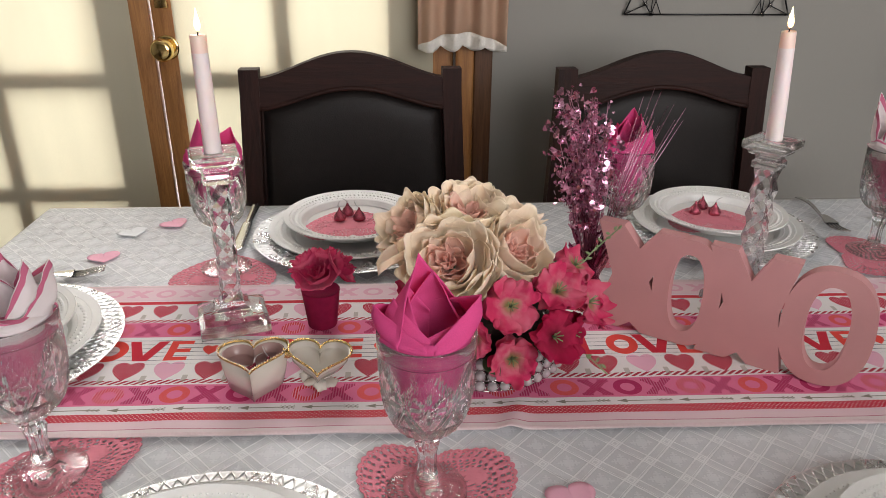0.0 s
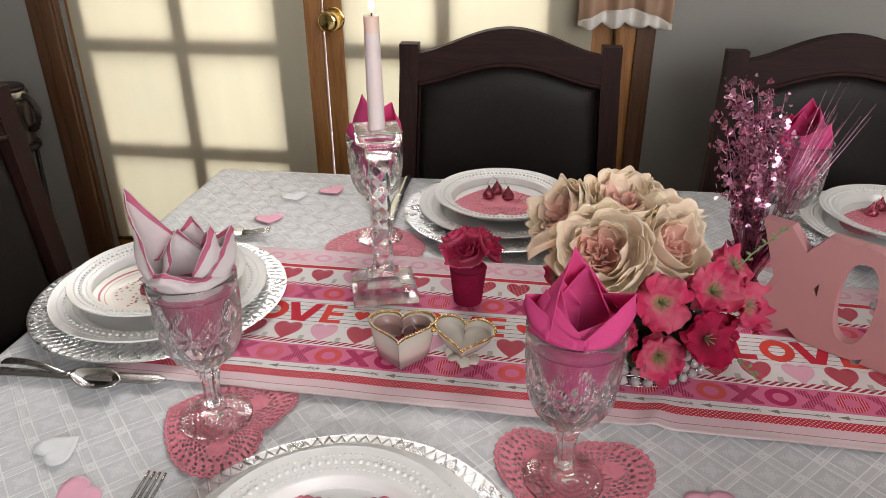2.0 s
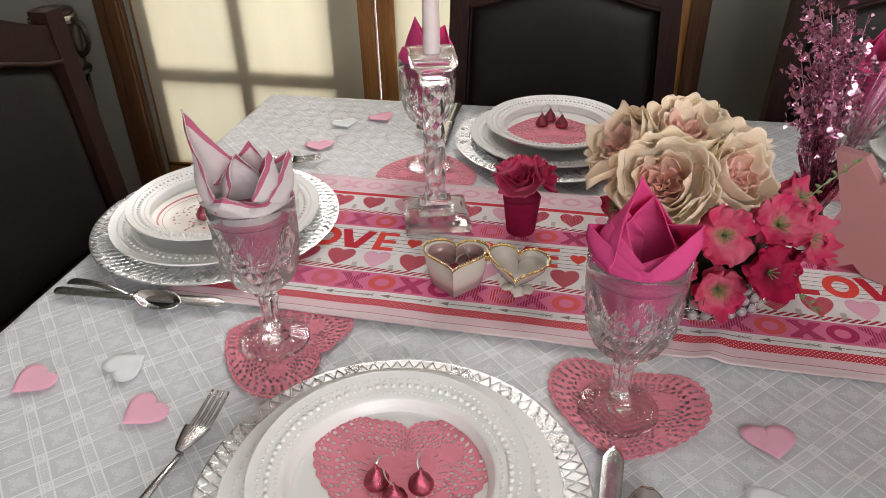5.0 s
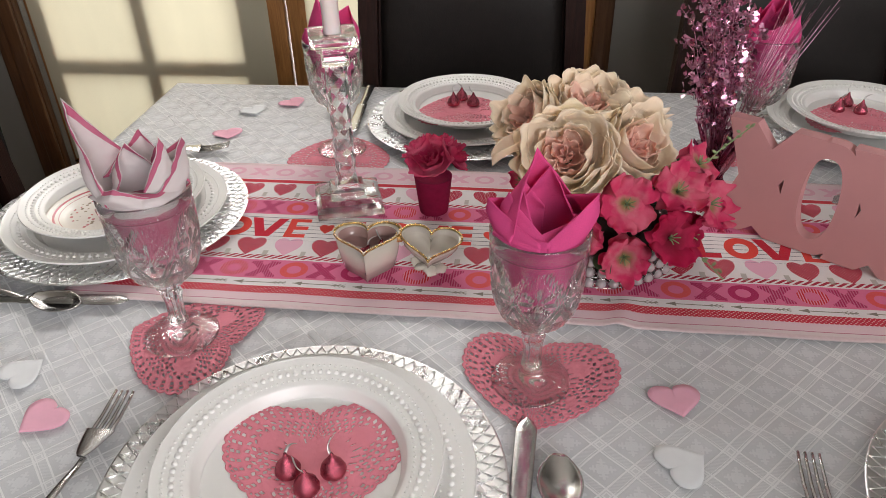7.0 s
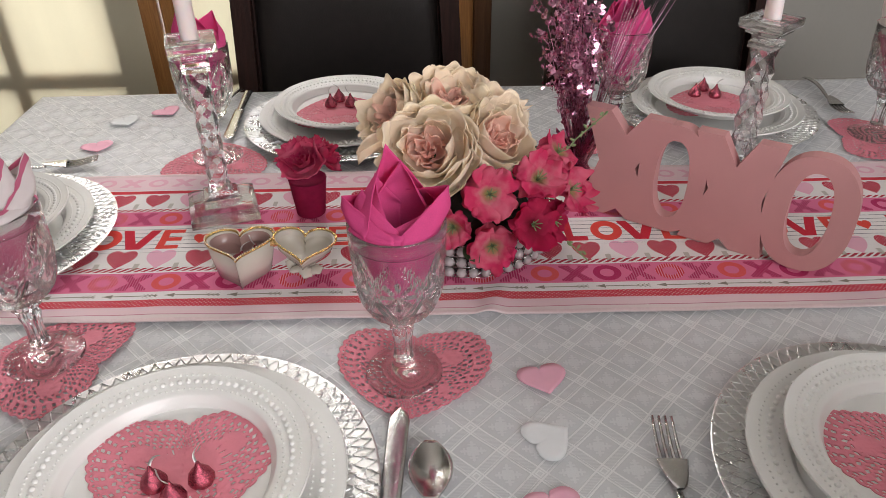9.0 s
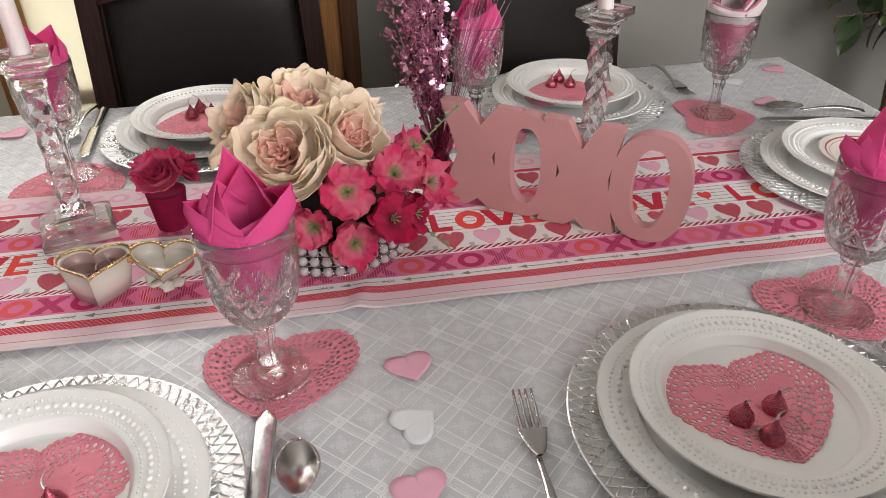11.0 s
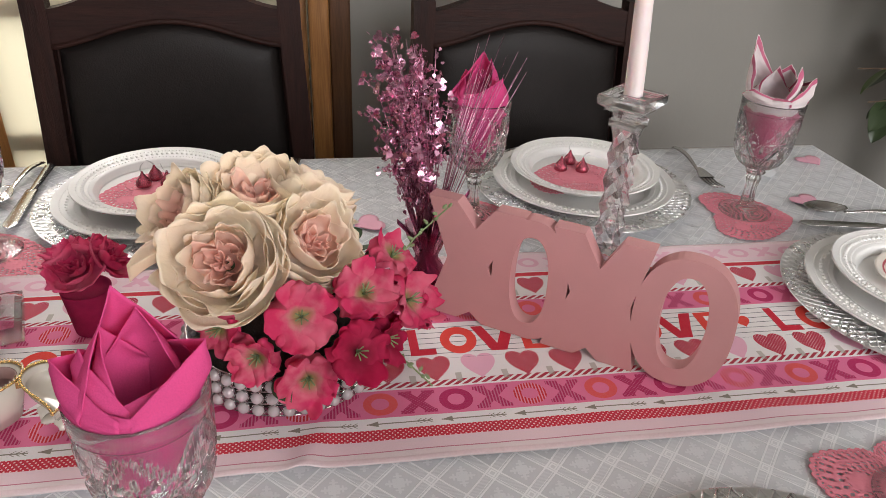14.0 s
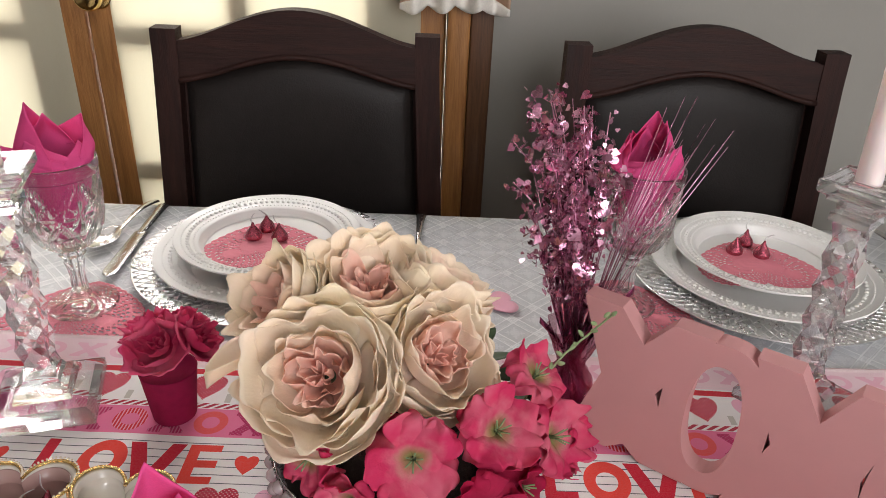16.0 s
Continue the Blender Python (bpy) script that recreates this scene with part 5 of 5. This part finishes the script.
for i, (x, y, z, dx, dy, dz, r, mt) in enumerate([(0.089, 0.553, 0.874, 0.05, -0.85, 0.55, 0.036, "azalea"), (0.146, 0.580, 0.880, 0.25, -0.55, 0.80, 0.034, "azalea"), (0.195, 0.612, 0.846, 0.75, -0.45, 0.45, 0.034, "azalea"),
                                                  (0.137, 0.540, 0.842, 0.25, -0.80, 0.40, 0.034, "azalea_red"), (0.091, 0.543, 0.812, -0.05, -0.90, 0.25, 0.033, "azalea"), (0.012, 0.572, 0.852, -0.5, -0.75, 0.25, 0.030, "azalea"), (0.046, 0.553, 0.832, -0.30, -0.90, 0.20, 0.028, "azalea"),
                                                  (0.180, 0.640, 0.885, 0.55, -0.1, 0.85, 0.028, "azalea"), (0.172, 0.585, 0.818, 0.70, -0.65, 0.1, 0.028, "azalea_red"), (0.215, 0.635, 0.822, 0.9, -0.2, 0.2, 0.028, "azalea"), (-0.025, 0.640, 0.850, -0.9, -0.2, 0.2, 0.028, "azalea")]):
    d = Vector((dx, dy, dz)).normalized()
    azalea(r * 0.95, 80 + i, mt, fa, aim(x - BX - d.x * 0.012, y - BY - d.y * 0.012, z - T - d.z * 0.012, dx, dy, dz, 37 * i))
# dark foam heart, stems and leaves
part("foam", lathe(smooth_profile([(0.0, 0.0), (0.084, 0.0), (0.083, 0.03), (0.070, 0.055), (0.052, 0.095), (0.0, 0.115)], 4), 32, lambda a, r, z: 0.004 * math.sin(9 * a + z * 90)), "moss", fa)
rnd = random.Random(4)


def leaf_mesh(L, W, bend=0.25):
    return surface(lambda u, v: (W * (2 * u - 1) * math.sin(math.pi * min(1, 0.04 + 0.96 * v)) ** 0.8, L * v, -bend * L * v * v + 0.12 * W * abs(2 * u - 1)), 6, 8)


lf = thicken(part("leaf", leaf_mesh(0.030, 0.009), "leaf", fa, "dark green silk leaf"), 0.0004)
lf.matrix_basis = pose(0.10, -0.02, 0.10, 20, 0, -60)
for i in range(26):
    a = rnd.uniform(0, 6.28)
    rr, zz = rnd.uniform(0.06, 0.10), rnd.uniform(0.045, 0.115)
    share(lf, "leaf", fa, pose(rr * math.cos(a), rr * math.sin(a), zz, rnd.uniform(-15, 50), rnd.uniform(-30, 30), math.degrees(a) - 90 + rnd.uniform(-50, 50))).modifiers.new("thickness", "SOLIDIFY").thickness = 0.0004
for (x0, y0, z0), (x1, y1, z1) in (((0.09, -0.02, 0.09), (0.165, 0.03, 0.145)), ((0.09, -0.05, 0.03), (0.135, -0.085, 0.012))):
    part("sprig_stem", tube(bmesh.new(), [(x0, y0, z0), ((x0 + x1) / 2, (y0 + y1) / 2, (z0 + z1) / 2 + 0.008), (x1, y1, z1)], 0.0009, 5), "bud", fa)
sb = part("sprig_bud", lathe([(0, 0), (0.0015, 0.0015), (0.0019, 0.004), (0.001, 0.0065), (0, 0.0075)], 8), "bud", fa, "small pale green bud")
sb.matrix_basis = pose(0.165, 0.03, 0.145, 20, 30, 0)
for i in range(9):
    t = 0.35 + 0.07 * i
    share(sb, "sprig_bud", fa, pose(0.09 + 0.075 * t, -0.02 + 0.05 * t, 0.09 + 0.055 * t + 0.006, 60 * (1 if i % 2 else -1), 30, 40 * i))
for i in range(6):
    t = 0.4 + 0.11 * i
    share(sb, "sprig_bud", fa, pose(0.09 + 0.045 * t, -0.05 - 0.035 * t, 0.03 - 0.018 * t + 0.006, 60 * (1 if i % 2 else -1), 30, 40 * i))
# pearl basket: three rows, each pearl set in a wire ring
PR, NP = 0.098, 44
bm = bmesh.new()
for row in range(4):
    z = 0.002 + row * 0.0142
    tube(bm, [(PR * math.cos(2 * math.pi * i / 48), PR * math.sin(2 * math.pi * i / 48), z) for i in range(49)], 0.0008, 5)
for row in range(3):
    for i in range(NP):
        a = 2 * math.pi * i / NP
        z = 0.009 + row * 0.0142
        pts = [((PR + 0.001) * math.cos(a + 0.068 * math.cos(t)), (PR + 0.001) * math.sin(a + 0.068 * math.cos(t)), z + 0.0068 * math.sin(t)) for t in [2 * math.pi * k / 8 for k in range(9)]]
        tube(bm, pts, 0.0006, 4)
wire = part("basket_frame", bm, "steel", fa, "silver wire basket frame")
bm = bmesh.new()
bmesh.ops.create_icosphere(bm, subdivisions=3, radius=0.0056)
pearl = part("pearl", bm, "pearl", fa)
pearl.matrix_basis = pose(PR + 0.001, 0, 0.009)
for row in range(3):
    for i in range(NP):
        if row or i:
            a = 2 * math.pi * i / NP
            share(pearl, "pearl", fa, pose((PR + 0.001) * math.cos(a), (PR + 0.001) * math.sin(a), 0.009 + row * 0.0142))

# little rose in a burgundy pot
mp = thing("potted_silk_rose", "hot pink silk rose in a small burgundy velvet pot", "artificial flower")
mp.matrix_basis = pose(-0.134, 0.722, T + 0.0035)
part("pot", lathe([(0.0, 0.0), (0.0185, 0.0), (0.0190, 0.001), (0.0245, 0.049), (0.0250, 0.051), (0.0235, 0.051), (0.0230, 0.046), (0.0, 0.045)], 40), "pot_red", mp)
for i, (x, y, z, dx, dy, dz, r) in enumerate([(-0.004, -0.010, 0.086, -0.10, -0.6, 0.8, 0.031), (0.032, 0.008, 0.084, 0.8, 0.0, 0.55, 0.026), (-0.022, 0.012, 0.090, -0.6, 0.3, 0.8, 0.024), (0.010, 0.020, 0.093, 0.1, 0.5, 0.9, 0.024)]):
    d = Vector((dx, dy, dz)).normalized()
    b = part("bloom", calyx(r), "leaf", mp, "hot pink silk rose bloom")
    b.matrix_basis = aim(x - d.x * r * 0.6, y - d.y * r * 0.6, z - d.z * r * 0.6, dx, dy, dz, 40 * i)
    bloom(b, "hotrose", r, [(3, 0.16, 0.6, 0.0, 1.2), (4, 0.38, 0.78, 0.03, 1.0), (5, 0.62, 0.80, 0.10, 0.95), (6, 0.9, 0.56, 0.24, 0.85)], 100 + i, 2.4)

# hinged heart box
hb = thing("heart_trinket_box", "open ivory porcelain heart box with beaded gilt rim", "trinket box")
hb.matrix_basis = pose(-0.196, 0.578, T + 0.0035, 0, 0, 6)


def heart_shell(w, z0, z1, taper, wall, floor_):
    """A heart-shaped cup with a wall and floor."""
    n = 72
    rows = [(taper, z0), (taper + (1 - taper) * 0.5, z0 + (z1 - z0) * 0.4), (1.0, z1), (1.0 - wall, z1), (1.0 - wall * 1.1, (z0 + z1) / 2), ((taper - wall), z0 + floor_), (0.0, z0 + floor_)]
    bm = bmesh.new()
    vs = []
    for k, z in rows:
        vs.append([bm.verts.new((heart_xy(2 * math.pi * i / n)[0] * w * k, heart_xy(2 * math.pi * i / n)[1] * w * k, z)) for i in range(n)] if k else [bm.verts.new((0, 0, z))])
    for p, q in zip(vs, vs[1:]):
        for i in range(n):
            j = (i + 1) % n
            bm.faces.new((p[i], p[j], q[j], q[i]) if len(q) > 1 else (p[i], p[j], q[0]))
    bm.faces.new(vs[0][::-1])
    return bm


def heart_ring(w, z, r):
    return tube(bmesh.new(), [(heart_xy(2 * math.pi * i / 72)[0] * w, heart_xy(2 * math.pi * i / 72)[1] * w, z) for i in range(73)], r, 6)


HW = 0.078
part("box_body", heart_shell(HW, 0.0, 0.042, 0.80, 0.10, 0.006), "box", hb)
lin = part("box_lining", heart_shell(HW * 0.885, 0.0075, 0.0405, 0.90, 0.03, 0.001), "box_in", hb, "mauve glazed inside")
part("rim", heart_ring(HW * 1.0, 0.043, 0.0014), "gold", hb, "gilt rim")
lid = part("lid", heart_shell(HW * 0.92, -0.014, 0.006, 0.62, 0.10, 0.005), "box", hb, "upturned ivory heart lid")
lid.matrix_basis = pose(0.073, -0.008, 0.033, 6, 6, -4)
part("lid_rim", heart_ring(HW * 0.92, 0.007, 0.0014), "gold", lid, "gilt rim")
rnd = random.Random(8)
for i in range(9):
    a, q = 0.7 * i, 0.006 + 0.0016 * i
    bm = lathe(smooth_profile([(0.0, -0.004), (0.006, -0.003), (0.008, 0.0), (0.005, 0.003), (0.0, 0.0035)], 3), 14, lambda t, r, z: 0.0012 * math.sin(5 * t + 300 * z))
    part("moulded_rose", bm, "box", lid).matrix_basis = pose(q * math.cos(a), q * math.sin(a), -0.017 + rnd.uniform(-0.002, 0.002), 180 + rnd.uniform(-30, 30), rnd.uniform(-30, 30), 40 * i)
bm = bmesh.new()
bmesh.ops.create_icosphere(bm, subdivisions=1, radius=0.0010)
bead = part("bead", bm, "bead", hb)
for i in range(90):
    x, y = heart_xy(2 * math.pi * (i + 0.5) / 90)
    if i == 0:
        bead.matrix_basis = pose(x * HW * 1.02, y * HW * 1.02, 0.0455)
    else:
        share(bead, "bead", hb, pose(x * HW * 1.02, y * HW * 1.02, 0.0455))
part("hinge", boxed(0.033, 0.041, 0.004, 0.014, 0.034, 0.042, bevel=0.001), "gold", hb, "gilt hinge")
for i, (x, y) in enumerate(((-0.203, 0.584), (-0.184, 0.588))):
    copy_thing(kd, pose(x, y, T + 0.0035 + 0.0105, 20, 10, 50 + 90 * i))

# ---------------------------------------------------------------- foil spray in a wrapped weight
fv = thing("foil_spray", "pink mylar heart spray in a foil wrapped holder", "decoration")
fv.matrix_basis = pose(0.230, 0.765, T + 0.0035)
part("holder", lathe(smooth_profile([(0.0, 0.0), (0.020, 0.0), (0.023, 0.010), (0.020, 0.028), (0.012, 0.040), (0.014, 0.050), (0.022, 0.070), (0.026, 0.085)], 4), 40, lambda a, r, z: 0.002 * math.sin(11 * a + z * 120)), "cellophane", fv, "pink cellophane wrap")
part("weight", lathe(smooth_profile([(0.0, 0.001), (0.016, 0.001), (0.018, 0.010), (0.014, 0.026), (0.008, 0.042), (0.007, 0.06), (0.0, 0.062)], 4), 24, lambda a, r, z: 0.0015 * math.sin(7 * a + z * 200)), "spray_dark", fv, "crumpled magenta foil weight")
rnd = random.Random(17)
for i in range(9):
    a = 2 * math.pi * i / 9 + rnd.uniform(-0.2, 0.2)
    hgt, lean_, w = rnd.uniform(0.050, 0.085), rnd.uniform(0.024, 0.042), rnd.uniform(0.010, 0.016)

    def blade(u, v, a=a, hgt=hgt, lean_=lean_, w=w):
        s = 2 * u - 1
        r = 0.006 + lean_ * v ** 1.4
        b = a + s * w * (1 - v ** 3) * 34 * 0.9 * (0.5 + 0.5 * v) / (1 + 40 * r)
        return (r * math.cos(b), r * math.sin(b), 0.045 + hgt * v + 0.003 * math.cos(3 * s))
    thicken(part("foil_leaf", surface(blade, 8, 10), "spray_dark", fv, "pointed magenta foil leaf"), 0.0004)
hs = bmesh.new()
tips = []
for i in range(64):
    a, sp_ = rnd.uniform(0, 6.28), rnd.uniform(0.007, 0.046)
    cx = -0.022
    top = rnd.uniform(0.17, 0.300)
    x1, y1 = cx + sp_ * math.cos(a) * 1.0, sp_ * math.sin(a) * 0.8
    pts = [(0.004 * math.cos(a), 0.004 * math.sin(a), 0.05), (0.45 * x1, 0.45 * y1, 0.05 + 0.45 * (top - 0.05)), (0.85 * x1, 0.85 * y1, 0.05 + 0.85 * (top - 0.05)), (x1 * 1.12, y1 * 1.12, top + rnd.uniform(-0.02, 0.005))]
    tube(hs, pts, 0.0006, 4)
    tips.append(pts)
for i in range(28):
    a = rnd.uniform(-0.5, 0.6)
    L = rnd.uniform(0.20, 0.275)
    tilt = rnd.uniform(0.18, 0.42)
    dx, dy = math.sin(tilt) * math.cos(a), math.sin(tilt) * math.sin(a)
    tube(hs, [(0.004, 0, 0.05), (dx * L * 0.5, dy * L * 0.5, 0.05 + L * 0.5 * math.cos(tilt)), (dx * L, dy * L, 0.05 + L * math.cos(tilt) * 0.94)], 0.0005, 4, 0.5)
part("mylar_tuft", hs, "spray", fv, "fine pink mylar strands", kind="stuff")


def foil_heart(w):
    bm = bmesh.new()
    n = 20
    mid = bm.verts.new((0, 0, 0.0008))
    rim = [bm.verts.new((heart_xy(2 * math.pi * i / n)[0] * w, heart_xy(2 * math.pi * i / n)[1] * w, 0.12 * abs(heart_xy(2 * math.pi * i / n)[0]) * w)) for i in range(n)]
    for i in range(n):
        bm.faces.new((mid, rim[i], rim[(i + 1) % n]))
    return bm


fh = part("foil_heart", foil_heart(0.0140), "spray", fv, "tiny shiny pink foil heart")
fh.matrix_basis = pose(*tips[0][2], 70, 20, 0)
for k in range(190):
    p = tips[k % len(tips)]
    t = rnd.uniform(0.35, 1.05)
    i = min(2, int(t * 3))
    f = t * 3 - i
    q = Vector(p[i]).lerp(Vector(p[i + 1]), f)
    s = rnd.uniform(0.55, 1.15)
    share(fh, "foil_heart", fv, Matrix.Translation(q + Vector((rnd.uniform(-0.006, 0.006), rnd.uniform(-0.006, 0.006), rnd.uniform(-0.006, 0.006)))) @ pose(0, 0, 0, rnd.uniform(0, 180), rnd.uniform(-80, 80), rnd.uniform(0, 360)) @ Matrix.Scale(s, 4))

bm = bmesh.new()
for k in range(1300):
    p = tips[k % len(tips)]
    t = rnd.uniform(0.3, 1.05)
    i = min(2, int(t * 3))
    q = Vector(p[i]).lerp(Vector(p[i + 1]), t * 3 - i) + Vector((rnd.uniform(-0.007, 0.007), rnd.uniform(-0.007, 0.007), rnd.uniform(-0.007, 0.007)))
    m = Matrix.Translation(q) @ pose(0, 0, 0, rnd.uniform(0, 180), rnd.uniform(-80, 80), rnd.uniform(0, 360))
    w = rnd.uniform(0.0020, 0.0052)
    bm.faces.new([bm.verts.new(m @ Vector((x * w, y * w, 0))) for x, y in ((0, -1), (0.8, 0.2), (0.4, 0.8), (0, 0.5), (-0.4, 0.8), (-0.8, 0.2))])
part("heart_glitter", bm, "spray", fv, "scattered foil glitter", kind="stuff")

# ---------------------------------------------------------------- round the room
fc = thing("ficus_tree", "potted ficus with a braided trunk and dark green leaves", "plant")
fc.matrix_basis = pose(1.60, 1.43, 0)
part("pot", lathe(smooth_profile([(0.0, 0.0), (0.12, 0.0), (0.15, 0.15), (0.165, 0.34), (0.175, 0.36), (0.175, 0.39), (0.155, 0.39), (0.15, 0.35), (0.0, 0.345)], 4), 40), "clay", fc)
part("soil", lathe([(0.151, 0.352), (0.08, 0.358), (0.0, 0.362)], 32, lambda a, r, z: 0.0), "soil", fc)
for s in range(2):
    bm = bmesh.new()
    pts = [(0.026 * math.cos(z * 5 + s * 3.14) - 0.01, 0.026 * math.sin(z * 5 + s * 3.14), 0.34 + z) for z in [0.06 * i for i in range(15)]]
    tube(bm, pts, 0.024, 10, 0.6)
    part("trunk", bm, "bark", fc, "twisted grey-brown trunk")
rnd = random.Random(41)
bm = bmesh.new()
twigs = []
for i in range(64):
    a, z0 = rnd.uniform(0, 6.28), rnd.uniform(0.62, 1.2)
    L = rnd.uniform(0.12, 0.36)
    e = (L * math.cos(a), L * math.sin(a), z0 + rnd.uniform(-0.06, 0.16))
    if 1.60 + e[0] > 2.2 or 1.43 + e[1] > 1.66:
        continue
    mid = (e[0] * 0.5, e[1] * 0.5, (z0 + e[2]) / 2 + 0.03)
    tube(bm, [(0, 0, z0), mid, e], 0.004, 5, 0.4)
    twigs.append(((0, 0, z0), mid, e))
part("twig_spray", bm, "bark", fc, kind="stuff")
lv = part("leaf", leaf_mesh(0.085, 0.024, 0.35), "ficus", fc, "pointed dark green leaf")
lv2 = part("leaf", leaf_mesh(0.075, 0.024, 0.25), "ficus_lit", fc, "leaf painted paler as if lit")
lv.matrix_basis = pose(-0.15, -0.1, 0.8, -30, 0, 120)
lv2.matrix_basis = pose(-0.08, -0.12, 0.66, -60, 0, 170)
for i in range(290):
    t0, mid, e = twigs[i % len(twigs)]
    f = rnd.uniform(0.3, 1.0)
    p = Vector(t0).lerp(Vector(mid), f * 2) if f < 0.5 else Vector(mid).lerp(Vector(e), f * 2 - 1)
    a = math.degrees(math.atan2(e[1], e[0])) - 90 + rnd.uniform(-80, 80)
    share(lv if rnd.random() > 0.12 else lv2, "leaf", fc, Matrix.Translation(p) @ pose(0, 0, 0, rnd.uniform(-75, -10), rnd.uniform(-35, 35), a) @ Matrix.Scale(rnd.uniform(0.75, 1.2), 4))

hc = thing("hutch_cabinet", "dark wooden hutch cabinet against the wall", "cabinet")
hc.matrix_basis = pose(-1.97, 1.47, 0)
part("base_cabinet", boxed(-0.28, 0.20, -0.18, 0.19, 0.0, 0.80, bevel=0.006), "cabinet", hc)
part("top_moulding", boxed(-0.30, 0.225, -0.205, 0.195, 0.801, 0.835, bevel=0.01), "cabinet", hc)
part("upper_cabinet", boxed(-0.28, 0.17, -0.10, 0.19, 0.8355, 1.75, bevel=0.006), "cabinet", hc)

st = thing("plant_stand", "slim dark metal stand with three legs", "stand")
st.matrix_basis = pose(-1.43, 1.53, 0)
part("stand_top", lathe([(0, 0.65), (0.055, 0.65), (0.06, 0.655), (0.06, 0.665), (0, 0.665)], 32), "black_metal", st)
for i in range(3):
    a = 2.1 * i + 0.4
    part("leg", tube(bmesh.new(), [(0.045 * math.cos(a), 0.045 * math.sin(a), 0.651), (0.03 * math.cos(a), 0.03 * math.sin(a), 0.3), (0.065 * math.cos(a), 0.065 * math.sin(a), 0.0)], 0.006, 8), "black_metal", st)
ur = thing("coffee_urn", "dark urn with a silver band and loop handle", "urn")
ur.matrix_basis = pose(-1.43, 1.53, 0.6655)
part("urn_body", lathe(smooth_profile([(0, 0), (0.045, 0), (0.050, 0.02), (0.056, 0.08), (0.054, 0.12), (0, 0.121)], 4), 32), "clay", ur)
part("silver_band", lathe([(0.0, 0.1215), (0.056, 0.1215), (0.058, 0.125), (0.058, 0.140), (0.05, 0.143), (0, 0.143)], 32), "pewter", ur, "silver band")
part("lid", lathe(smooth_profile([(0.0, 0.1435), (0.05, 0.1435), (0.046, 0.155), (0.0, 0.160)], 4), 32), "clay", ur)
part("loop_handle", tube(bmesh.new(), [(0.054 + 0.032 * math.sin(t), 0, 0.085 + 0.045 * math.cos(t)) for t in [math.pi * k / 10 for k in range(11)]], 0.008, 8), "clay", ur)
